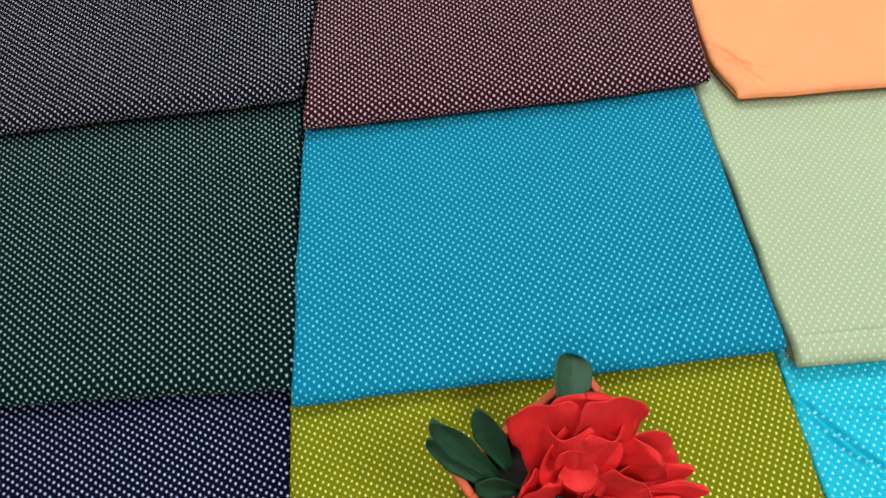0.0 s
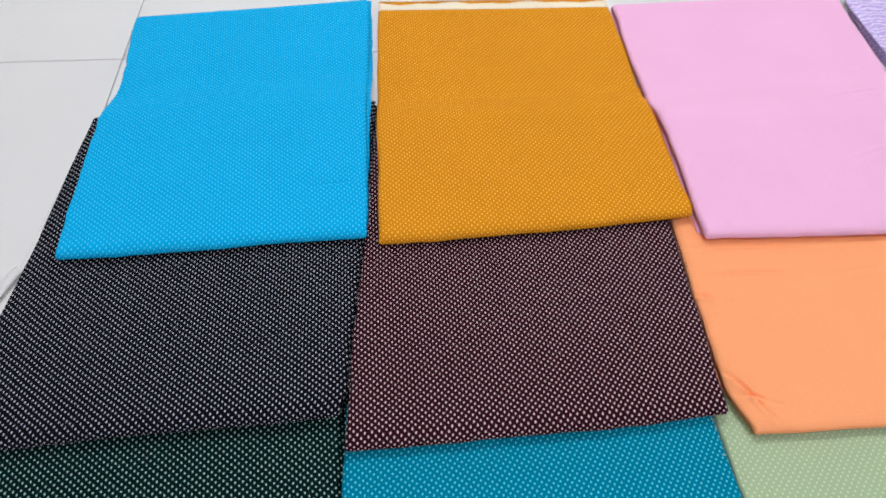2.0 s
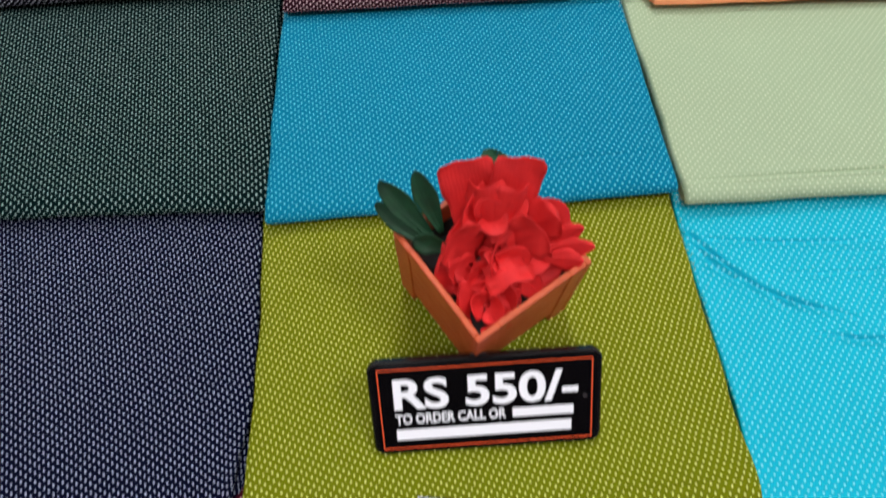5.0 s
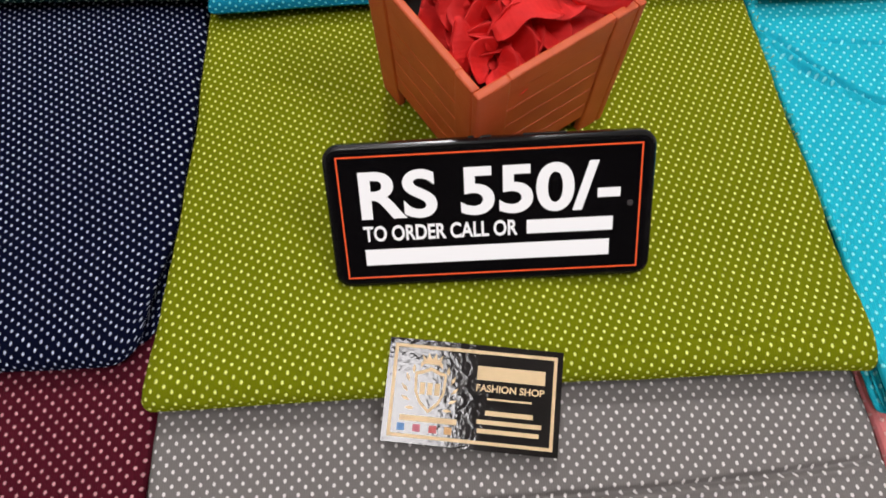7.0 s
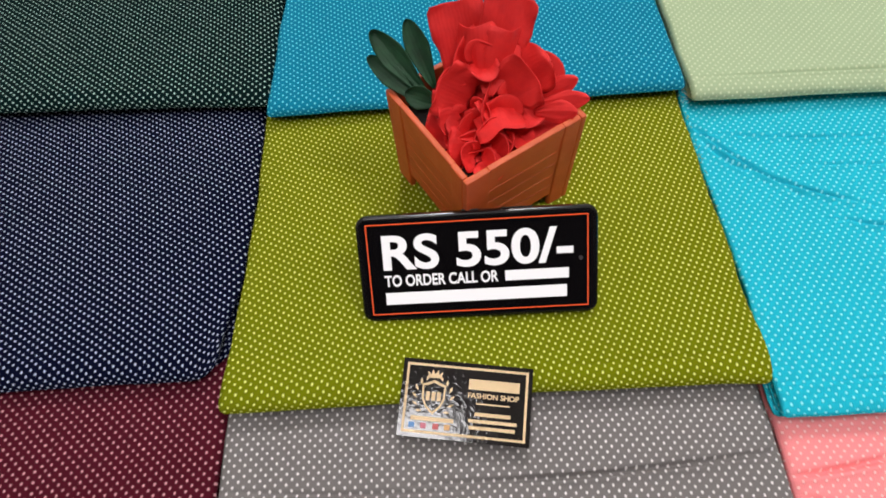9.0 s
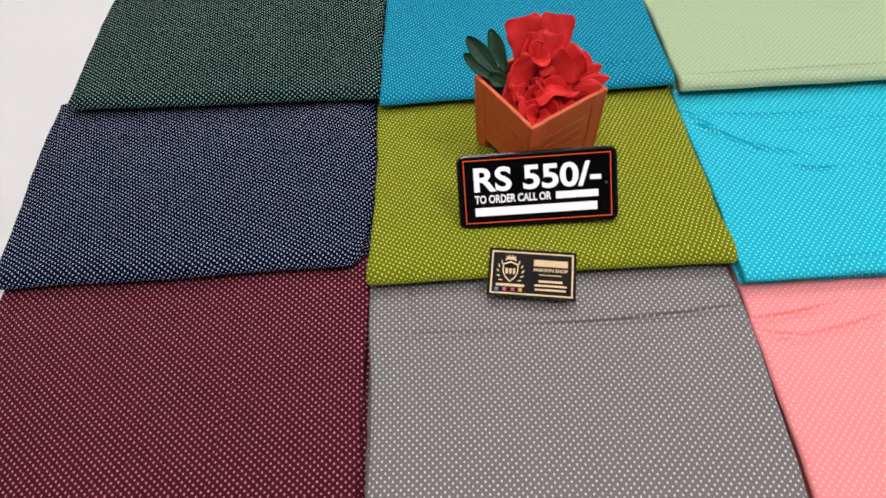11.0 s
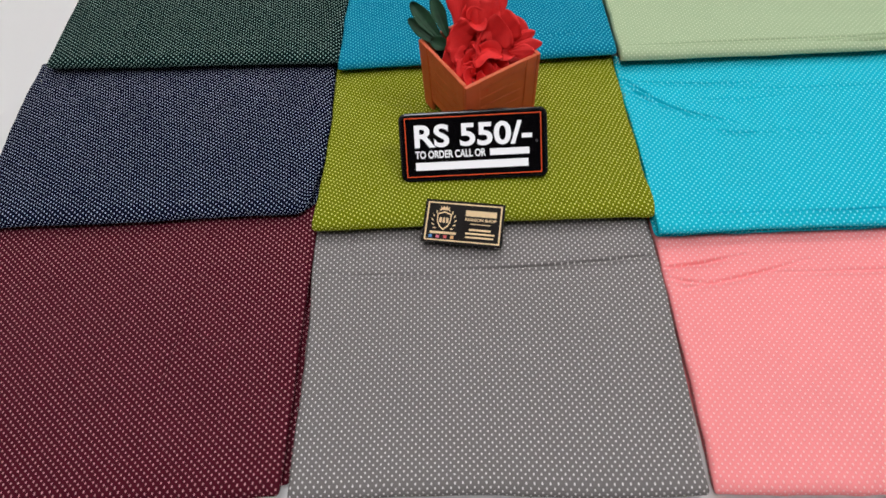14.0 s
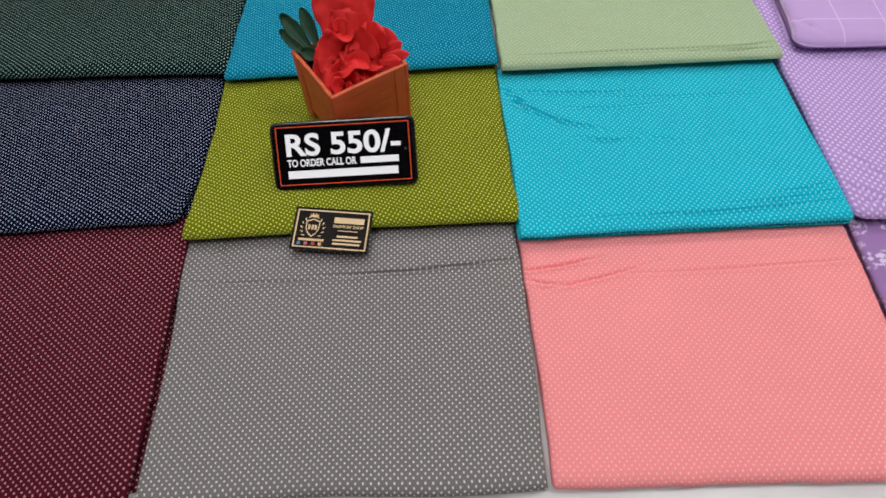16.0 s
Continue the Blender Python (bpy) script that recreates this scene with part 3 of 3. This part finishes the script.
fray(cloth_named("bottle green"), (-0.527, 0.33), (-0.538, 0.60), 0.017, 60, GREEN_THREAD, 11, 0.0035)
fray(cloth_named("grey"), (0.253, -0.02), (0.256, 0.03), 0.009, 40, THREAD, 12, 0.004)

for words, colour, a, b, z, count in (("mustard", (214, 140, 30), (0.317, 0.79), (0.324, 1.10), 0.022, 130), ("sky blue", (70, 190, 236), (-0.075, 0.80), (-0.063, 1.20), 0.022, 130), ("wine", (120, 84, 92), (0.278, 0.55), (0.296, 0.78), 0.022, 110),
                                      ("olive", (150, 156, 60), (0.2595, 0.025), (0.264, 0.29), 0.021, 110), ("pale pink", (232, 176, 210), (0.3225, 0.76), (0.326, 1.05), 0.020, 90), ("charcoal", (90, 90, 98), (-0.1045, 0.585), (-0.082, 0.79), 0.022, 90),
                                      ("grey", (150, 146, 142), (-0.1225, -0.255), (-0.1195, 0.015), 0.012, 90)):
    fray(cloth_named(words), a, b, z, count, plain(words.replace(" ", "_") + "_thread", srgb(*colour), 0.9, grain=300.0), len(words) * 7, 0.0032)


# ---- phone used as a price sign ----
def text_mesh(words, width, height, x, y, z, material):
    """Lettering in the built-in font, stretched to a width and height, its lower left corner at x, y."""
    cu = bpy.data.curves.new("words", "FONT")
    cu.body, cu.extrude, cu.offset = words, 0.0, 0.026
    ob = bpy.data.objects.new("words", cu)
    scene.collection.objects.link(ob)
    bpy.context.view_layer.update()
    me = bpy.data.meshes.new_from_object(ob.evaluated_get(bpy.context.evaluated_depsgraph_get()))
    bpy.data.objects.remove(ob)
    co = np.array([v.co[:] for v in me.vertices])
    lo, hi = co.min(0), co.max(0)
    co = (co - lo) / np.maximum(hi - lo, 1e-9) * (width, height, 0) + (x, y, z)
    me.vertices.foreach_set("co", co.ravel())
    me.materials.clear()
    me.materials.append(material)
    me.update()
    return me


def rounded_slab(w, h, d, radius, bevel, steps=8):
    bm = bmesh.new()
    ring = []
    for cx, cy, a0 in ((w / 2 - radius, h / 2 - radius, 0), (-w / 2 + radius, h / 2 - radius, 90), (-w / 2 + radius, -h / 2 + radius, 180), (w / 2 - radius, -h / 2 + radius, 270)):
        for k in range(steps + 1):
            a = radians(a0 + 90 * k / steps)
            ring.append(bm.verts.new((cx + radius * math.cos(a), cy + radius * math.sin(a), 0)))
    face = bm.faces.new(ring)
    ext = bmesh.ops.extrude_face_region(bm, geom=[face])
    bmesh.ops.translate(bm, vec=(0, 0, d), verts=[g for g in ext["geom"] if isinstance(g, bmesh.types.BMVert)])
    bmesh.ops.recalc_face_normals(bm, faces=bm.faces[:])
    if bevel:
        flat = [e for e in bm.edges if abs(e.verts[0].co.z - e.verts[1].co.z) < 1e-6]
        bmesh.ops.bevel(bm, geom=flat, offset=bevel, segments=3, affect="EDGES", profile=0.5)
    return bm


def bar(x0, y0, x1, y1, z, d=0.0002):
    return box(x0, y0, z, x1, y1, z + d)


def build_phone():
    ax = Vector((0.156, -0.0035, 0.0045)).normalized()
    up = Vector((0.001, 0.0485, 0.0485))
    up = (up - ax * up.dot(ax)).normalized()
    out = ax.cross(up)
    centre = Vector((0.0630, 0.1060, 0.0630)) - out * 0.0086
    m = Matrix((ax, up, out)).transposed().to_4x4()
    m.translation = centre
    ob = thing("phone", m, "black phone leaning on a planter, its lit screen showing a price", "phone")
    black = plain("phone_case", srgb(16, 15, 17), 0.16, grain=20.0, spread=0.1, bump=0.03)
    glass = Nodes("phone_screen")
    glass.set(Base_Color=srgb(7, 6, 9), Roughness=0.06)
    smear = glass.noise(glass.local(), 30.0, 4.0)
    glass.tree.links.new(glass.ramp(smear, 0.3, 0.7, 0.05, 0.12), glass.bsdf.inputs["Roughness"])
    white, orange = glowing("screen_white", srgb(250, 250, 252), 0.95), glowing("screen_orange", srgb(250, 96, 52), 0.9)
    part("case", rounded_slab(0.1700, 0.0790, 0.0082, 0.0085, 0.0022), black, ob, smooth=False)
    scr = part("screen", rounded_slab(0.162, 0.0712, 0.0006, 0.006, 0.0), glass.mat, ob, "black glossy screen")
    scr.location = (0, 0, 0.0082)
    z = 0.0089
    w, h, t = 0.0778, 0.0338, 0.0008
    for a in ((-w, h - t, w, h), (-w, -h, w, -h + t), (-w, -h + t, -w + t, h - t), (w - t, -h + t, w, h - t)):
        part("border_line", bar(*a, z), orange, ob, "glowing orange line")
    part("lettering", text_mesh("RS 550/-", 0.1345, 0.0262, -0.0672, -0.0005, z, white), white, ob, "glowing white lettering")
    part("lettering", text_mesh("TO ORDER CALL OR", 0.0815, 0.0088, -0.0672, -0.0127, z, white), white, ob, "glowing white lettering")
    part("lettering_bar", bar(0.0190, -0.0122, 0.0640, -0.0046, z), white, ob, "glowing white bar")
    part("number_bar", bar(-0.0672, -0.0262, 0.0625, -0.0172, z), white, ob, "glowing white bar")
    hole = bmesh.new()
    bmesh.ops.create_cone(hole, cap_ends=True, segments=20, radius1=0.0017, radius2=0.0015, depth=0.0003, matrix=pose(0.0725, 0.002, z))
    part("camera_lens", hole, plain("lens_ring", srgb(70, 66, 68), 0.25, grain=200.0), ob, "small round front camera lens")
    side = plain("phone_button", srgb(30, 29, 31), 0.35, metal=0.3)
    part("button", box(0.018, 0.0388, 0.003, 0.040, 0.0402, 0.0052, 0.0004), side, ob)
    part("button", box(-0.010, 0.0388, 0.003, 0.002, 0.0402, 0.0052, 0.0004), side, ob)


build_phone()


# ---- business card ----
def build_card():
    a = radians(-9)
    ax = Vector((math.cos(a), math.sin(a), 0))
    up = Vector((-math.sin(a) * 0.998, math.cos(a) * 0.998, 0.22)).normalized()
    out = ax.cross(up)
    m = Matrix((ax, up, out)).transposed().to_4x4()
    m.translation = Vector((0.0, -0.001, 0.0292))
    ob = thing("business_card", m, "glossy black business card with a gold frame and emblem", "card")
    n = Nodes("card_black")
    crinkle = n.noise(n.local(), 260.0, 3.0)
    n.set(Base_Color=srgb(22, 18, 18), Roughness=0.05)
    n.bsdf.inputs["Coat Weight"].default_value = 0.0
    n.bsdf.inputs["Specular IOR Level"].default_value = 0.42
    n.bump(crinkle, 0.26, 0.0005)
    gold = plain("gold_print", srgb(226, 196, 150), 0.4, grain=200.0, spread=0.1)
    part("card_sheet", box(0, 0, 0, 0.089, 0.052, 0.0006), n.mat, ob)
    z = 0.0006
    f, t = 0.0028, 0.0017
    for b in ((f, f, 0.089 - f, f + t), (f, 0.052 - f - t, 0.089 - f, 0.052 - f), (f, f + t, f + t, 0.052 - f - t), (0.089 - f - t, f + t, 0.089 - f, 0.052 - f - t)):
        part("gold_border", bar(*b, z, 0.0001), gold, ob, "gold border line")

    def shape(name, pts, material, label=""):
        bm = bmesh.new()
        bm.faces.new([bm.verts.new((x, y, z)) for x, y in pts])
        ext = bmesh.ops.extrude_face_region(bm, geom=bm.faces[:])
        bmesh.ops.translate(bm, vec=(0, 0, 0.0001), verts=[g for g in ext["geom"] if isinstance(g, bmesh.types.BMVert)])
        bmesh.ops.recalc_face_normals(bm, faces=bm.faces[:])
        part(name, bm, material, ob, label)
    cx, cy = 0.0225, 0.027
    shield = [(0, 0.0115), (0.0045, 0.0095), (0.0082, 0.0085), (0.0078, -0.001), (0.005, -0.007), (0, -0.0115), (-0.005, -0.007), (-0.0078, -0.001), (-0.0082, 0.0085), (-0.0045, 0.0095)]
    for k in range(len(shield)):
        (x0, y0), (x1, y1) = shield[k], shield[(k + 1) % len(shield)]
        shape("emblem_line", [(cx + x0, cy + y0), (cx + x1, cy + y1), (cx + x1 * 0.84, cy + y1 * 0.84), (cx + x0 * 0.84, cy + y0 * 0.84)], gold)
    for dx in (-0.0038, 0.0, 0.0038):
        shape("emblem_bar", [(cx + dx - 0.0013, cy - 0.0025), (cx + dx + 0.0013, cy - 0.0025), (cx + dx + 0.0013, cy + 0.0035), (cx + dx - 0.0013, cy + 0.0035)], gold)
    shape("crown", [(cx - 0.0042, cy + 0.0128), (cx + 0.0042, cy + 0.0128), (cx + 0.0052, cy + 0.0175), (cx + 0.0028, cy + 0.0152), (cx + 0.0019, cy + 0.0185), (cx, cy + 0.0155),
                    (cx - 0.0019, cy + 0.0185), (cx - 0.0028, cy + 0.0152), (cx - 0.0052, cy + 0.0175)], gold, "gold crown emblem")
    for s in (-1, 1):
        for k in range(6):
            a0 = radians(-50 + 22 * k)
            px, py = cx + s * 0.0112 * math.cos(a0), cy + 0.0125 * math.sin(a0)
            dx, dy = s * math.cos(a0 + 0.9), math.sin(a0 + 0.9)
            shape("leaf_scroll", [(px, py), (px + dx * 0.0022 + dy * 0.0009, py + dy * 0.0022 - dx * 0.0009), (px + dx * 0.0048, py + dy * 0.0048), (px + dx * 0.0022 - dy * 0.0009, py + dy * 0.0022 + dx * 0.0009)], gold)
    for b in ((0.046, 0.0345, 0.0805, 0.0415), (0.052, 0.0248, 0.0745, 0.0258), (0.0515, 0.0172, 0.0755, 0.0196), (0.0475, 0.0128, 0.080, 0.0150), (0.048, 0.0084, 0.079, 0.0106), (0.0085, 0.0110, 0.0375, 0.0138)):
        part("print_bar", bar(*b, z, 0.0001), gold, ob, "gold printed bar")
    part("lettering", text_mesh("FASHION SHOP", 0.0345, 0.0036, 0.046, 0.0288, z + 0.0001, gold), gold, ob, "gold lettering")
    for x, col in ((0.0095, (70, 130, 190)), (0.0175, (190, 90, 110)), (0.0258, (190, 70, 70)), (0.0335, (210, 160, 100))):
        part("icon", bar(x - 0.0019, 0.0060, x + 0.0019, 0.0096, z, 0.0001), plain("icon_print", srgb(*col), 0.4), ob, "small coloured square")


build_card()


# ---- planter ----
CLAY = plain("terracotta_paint", srgb(212, 90, 42), 0.5, grain=55.0, spread=0.14, bump=0.25)
SOIL = plain("dark_foam", srgb(26, 22, 20), 0.95, grain=90.0, spread=0.3, bump=0.8)


def build_planter():
    ob = thing("planter", pose(0.0742, 0.205, 0.0075, 0, 0, 31.1), "square terracotta-coloured wooden crate planter on olive cloth", "planter")
    z0, z1, top, low = 0.0150, 0.1138, 0.0511, 0.0500

    def half(z):
        return low + (top - low) * (z - z0) / (z1 - z0)

    def tapered(bm):
        for v in bm.verts:
            k = half(v.co.z) / top
            v.co.x, v.co.y = v.co.x * k, v.co.y * k
        return bm
    for q in range(4):
        turn = pose(0, 0, 0, 0, 0, 90 * q)
        # corner post: two boards that meet at the corner
        for b in ((-top, -top, z0, -top + 0.0195, -top + 0.0050, z1), (-top, -top + 0.0050, z0, -top + 0.0050, -top + 0.0195, z1)):
            bm = tapered(box(*b, 0.0012))
            bmesh.ops.transform(bm, matrix=turn, verts=bm.verts[:])
            part("corner_board", bm, CLAY, ob)
        for k in range(5):
            za, zb = 0.031 + k * 0.0142, 0.031 + k * 0.0142 + 0.0138
            bm = tapered(box(-top + 0.019, -top + 0.0012, za, top - 0.019, -top + 0.0046, zb, 0.0005))
            bmesh.ops.transform(bm, matrix=turn, verts=bm.verts[:])
            part("slat", bm, CLAY, ob)
        bm = tapered(box(-top + 0.019, -top + 0.0005, 0.1018, top - 0.019, -top + 0.0052, z1, 0.0011))
        bmesh.ops.transform(bm, matrix=turn, verts=bm.verts[:])
        part("rim_board", bm, CLAY, ob)
    part("filling", tapered(box(-top + 0.0053, -top + 0.0053, 0.030, top - 0.0053, top - 0.0053, 0.092)), SOIL, ob, "dark foam filling")


build_planter()


# ---- artificial flowers ----
def petal_mesh(name, length, width, cup, curl, ruffle, seed, material, notch=0.0, thick=0.0007, blunt=4.0, pull=0.1):
    """A soft curved petal or leaf with real thickness; grows along +y from the origin, its face towards +z."""
    r = np.random.RandomState(seed)
    nu, nv = 13, 17
    ph = r.uniform(0, 6.28, 4)
    top, uvs = [], []
    for j in range(nv):
        v = 1 - (1 - j / (nv - 1)) ** 1.7
        w = width * (0.16 + 0.84 * min(1.0, v / 0.62) ** 0.8) * max(0.0, 1 - max(0.0, (v - 0.55) / 0.45) ** blunt) ** 0.5
        w = max(w, width * (0.86 if blunt > 20 else 0.02))
        for i in range(nu):
            u = i / (nu - 1) * 2 - 1
            edge = abs(u) ** 2
            x = u * w / 2
            y = length * v * (1 - notch * (1 - abs(u)) * v ** 6) - pull * length * edge * v
            z = cup * (u * u) * width * (0.4 + 0.6 * v) + curl * length * v * v
            z += ruffle * width * (edge * v * math.sin(5 * v * 3 + ph[0] + 3 * u) + 0.7 * v ** 3 * math.sin(4.5 * u + ph[1]))
            z += 0.02 * width * math.sin(9 * u + ph[2]) * (1 - v)
            top.append((x, y, z))
            uvs.append((x, y))
    n = len(top)
    verts = top + [(x, y, z - thick) for x, y, z in top]
    faces = []
    for j in range(nv - 1):
        for i in range(nu - 1):
            a = j * nu + i
            faces.append((a, a + 1, a + nu + 1, a + nu))
            faces.append((a + n + nu, a + n + nu + 1, a + n + 1, a + n))
    rim = [*range(nu), *[j * nu + nu - 1 for j in range(1, nv)], *[(nv - 1) * nu + i for i in range(nu - 2, -1, -1)], *[j * nu for j in range(nv - 2, 0, -1)]]
    for a, b in zip(rim, rim[1:] + rim[:1]):
        faces.append((b, a, a + n, b + n))
    return mesh_from(name, verts, faces, material, uvs + uvs)


def shell_petal(name, radius, wide, far, flare, seed, material, thick=0.0006):
    """A rose petal: a patch of a bowl round the z axis, centred on +y, its rim rolled outwards."""
    r = np.random.RandomState(seed)
    ph, lean = r.uniform(0, 6.28, 3), r.uniform(0.92, 1.08)
    nu, nv = 15, 13
    skin, uvs = [], []
    for j in range(nv):
        v = j / (nv - 1)
        for i in range(nu):
            u = i / (nu - 1) * 2 - 1
            phi = radians(18 + (far - 18) * v * (1 - 0.16 * abs(u) ** 3))
            th = radians(wide) * u * (0.55 + 0.45 * math.sin(math.pi * min(1, 0.15 + 0.62 * v)))
            grow = flare * v ** 3 * (1 + 0.35 * math.sin(3.2 * u + ph[0])) + 0.03 * radius * math.sin(5 * u + ph[1]) * v
            rr = radius * lean * math.sin(phi) + grow
            skin.append((rr * math.sin(th), rr * math.cos(th), -radius * math.cos(phi) - flare * 0.35 * v ** 5))
            uvs.append((radius * th, radius * phi))
    n = len(skin)
    k = 1 - thick / radius
    verts = skin + [(x * k, y * k, z) for x, y, z in skin]
    faces = []
    for j in range(nv - 1):
        for i in range(nu - 1):
            a = j * nu + i
            faces.append((a, a + nu, a + nu + 1, a + 1))
            faces.append((a + n, a + n + 1, a + n + nu + 1, a + n + nu))
    rim = [*range(nu), *[j * nu + nu - 1 for j in range(1, nv)], *[(nv - 1) * nu + i for i in range(nu - 2, -1, -1)], *[j * nu for j in range(nv - 2, 0, -1)]]
    for a, b in zip(rim, rim[1:] + rim[:1]):
        faces.append((a, b, b + n, a + n))
    return mesh_from(name, verts, faces, material, uvs + uvs)


def petal_material(name, colour, deep, rough, sheen):
    n = Nodes(name)
    flat = n.uv()
    vein = n.add("ShaderNodeTexWave", Scale=120.0, Distortion=4.0)
    n.tree.links.new(flat, vein.inputs["Vector"])
    blot = n.noise(flat, 70.0, 4.0)
    col = n.blend(n.ramp(blot, 0.3, 0.7), colour, deep)
    n.tree.links.new(col, n.bsdf.inputs["Base Color"])
    n.set(Roughness=rough)
    n.bsdf.inputs["Sheen Weight"].default_value = sheen
    n.bump(n.maths("ADD", vein.outputs["Fac"], n.noise(flat, 1500.0)), 0.25, 0.0003)
    return n.mat


RED = petal_material("red_petal_cloth", srgb(234, 36, 32), srgb(212, 20, 22), 0.7, 0.0)
LEAF = petal_material("dark_leaf_cloth", srgb(22, 80, 44), srgb(10, 50, 28), 0.6, 0.0)


def build_flowers():
    ob = thing("artificial_flowers", pose(0.073, 0.1995, 0.0975), "red cloth artificial flowers with dark green leaves in a planter", "flowers")
    base = Vector((0.073, 0.1995, 0.09))

    def place(me, name, at, toward, face, label=""):
        """Petal base at a point; grows along toward, its face turned to face."""
        y = Vector(toward).normalized()
        z = Vector(face)
        z = (z - y * z.dot(y)).normalized()
        m = Matrix((y.cross(z), y, z)).transposed().to_4x4()
        m.translation = Vector(at) - base
        p = part(name, me, None, ob, label)
        p.matrix_basis = m
        return p
    rnd = random.Random(4)
    # roses: heart, facing, radius, rings of petals
    heart = ((0.60, 2, 70, 98, 0.34), (0.34, 2, 84, 116, 0.16))
    small = ((1.0, 4, 62, 86, 0.38), (0.55, 2, 84, 106, 0.24))
    for c, f, size, rings, spin in (((0.074, 0.213, 0.146), (0.05, -0.66, 0.75), 0.0260, heart, 0.35), ((0.104, 0.198, 0.121), (0.35, -0.55, 0.76), 0.0250, small, 0.9),
                                    ((0.064, 0.187, 0.118), (-0.1, -0.5, 0.86), 0.0205, small, 1.7), ((0.079, 0.174, 0.110), (0.1, -0.7, 0.7), 0.0195, small, 0.2), ((0.066, 0.162, 0.106), (-0.1, -0.6, 0.8), 0.0165, small, 2.6)):
        c, f = Vector(c), Vector(f).normalized()
        side = f.cross(Vector((0, 0, 1))).normalized()
        up = side.cross(f)
        for ring, (rad, num, wide, far, flare) in enumerate(rings):
            for k in range(num):
                me = shell_petal("petal", size * rad, wide, far + rnd.uniform(-14, 10), flare * size * rnd.uniform(0.6, 1.4), rnd.randint(0, 9999), RED)
                a = 6.283 * k / num + 0.9 * ring + spin + rnd.uniform(-0.25, 0.25)
                y = side * math.cos(a) + up * math.sin(a)
                m = Matrix((y.cross(f), y, f)).transposed().to_4x4()
                m.translation = c - base + side * rnd.uniform(-0.002, 0.002)
                part("petal", me, None, ob).matrix_basis = m
    # two tall square-tipped petals side by side, and three broad ones round the heart: base, tip, width, cup, face
    for at, tip, wd, cup, face in (((0.066, 0.214, 0.122), (0.0555, 0.241, 0.171), 0.038, 0.12, (-0.10, -0.75, 0.62)), ((0.083, 0.213, 0.122), (0.0935, 0.240, 0.172), 0.037, 0.12, (0.18, -0.75, 0.62)),
                                   ((0.070, 0.208, 0.124), (0.0660, 0.224, 0.163), 0.028, -0.30, (-0.30, -0.80, 0.50)), ((0.083, 0.207, 0.124), (0.0930, 0.222, 0.160), 0.028, -0.28, (0.40, -0.76, 0.50)), ((0.082, 0.205, 0.121), (0.1060, 0.200, 0.141), 0.040, 0.10, (0.30, -0.70, 0.65)),
                                   ((0.066, 0.204, 0.120), (0.0440, 0.199, 0.139), 0.040, 0.12, (-0.25, -0.72, 0.65)), ((0.077, 0.198, 0.118), (0.0840, 0.172, 0.124), 0.034, -0.18, (0.05, -0.55, 0.83))):
        at, d = Vector(at), Vector(tip) - Vector(at)
        place(petal_mesh("petal", d.length * 1.02, wd, cup, -0.06, 0.05, rnd.randint(0, 9999), RED, 0.04, blunt=26, pull=0.02), "petal", at, d, face)
    # broad petals behind and small ones at the side: base, tip, width
    for at, tip, wd, sq in (((0.094, 0.214, 0.122), (0.120, 0.212, 0.142), 0.036, 4), ((0.062, 0.208, 0.118), (0.040, 0.200, 0.134), 0.034, 4), ((0.062, 0.198, 0.114), (0.040, 0.186, 0.121), 0.030, 4),
                            ((0.112, 0.200, 0.114), (0.148, 0.196, 0.121), 0.015, 1.3), ((0.112, 0.205, 0.116), (0.140, 0.208, 0.129), 0.015, 1.3), ((0.108, 0.194, 0.112), (0.138, 0.186, 0.119), 0.018, 1.3),
                            ((0.082, 0.230, 0.116), (0.086, 0.252, 0.140), 0.040, 6),
                            ((0.060, 0.188, 0.106), (0.032, 0.190, 0.116), 0.034, 8), ((0.062, 0.174, 0.104), (0.046, 0.166, 0.111), 0.030, 6)):
        at, d = Vector(at), Vector(tip) - Vector(at)
        place(petal_mesh("petal", d.length * 1.04, wd, -0.08, 0.03, 0.05, rnd.randint(0, 9999), RED, 0.12, blunt=sq), "petal", at, d, (0, -0.75, 0.66))
    # leaves
    for at, tip, wd, sq in (((0.030, 0.214, 0.112), (-0.004, 0.243, 0.144), 0.020, 1.5), ((0.036, 0.218, 0.114), (0.020, 0.246, 0.149), 0.018, 1.5), ((0.030, 0.208, 0.108), (-0.008, 0.236, 0.128), 0.017, 1.5),
                    ((0.040, 0.208, 0.108), (0.016, 0.212, 0.117), 0.018, 1.6), ((0.068, 0.236, 0.128), (0.0820, 0.2765, 0.1215), 0.023, 6)):
        d = Vector(tip) - Vector(at)
        place(petal_mesh("leaf", d.length * 1.05, wd, 0.2, -0.05, 0.03, rnd.randint(0, 9999), LEAF, blunt=sq, pull=0.0), "leaf", Vector(at) + Vector((0.004, 0.0, 0.003)), d, (-0.15, -0.75, 0.65), "dark green leaf")


build_flowers()


# ---- floor tiles ----
def build_tiles():
    x0, x1, y0, y1 = ROOM
    bm = box(0.0008, 0.0008, -0.0034, TILE - 0.0008, 2 * TILE - 0.0008, 0.0, 0.0006, 1)
    me = bpy.data.meshes.new("tile")
    bm.to_mesh(me)
    bm.free()
    me.materials.append(M_TILE)
    turn = pose(0.1620, 1.154, 0, 0, 0, TURN)
    for i in range(-6, 7):
        for j in range(-4, 3):
            m = turn @ pose(i * TILE, j * 2 * TILE, 0)
            c = m @ Vector((TILE / 2, TILE, 0))
            if x0 - 0.25 < c.x < x1 + 0.25 and y0 - 0.5 < c.y < y1 + 0.5:
                t = new("tile", me)
                t.parent = FLOOR
                t.matrix_basis = m


build_tiles()
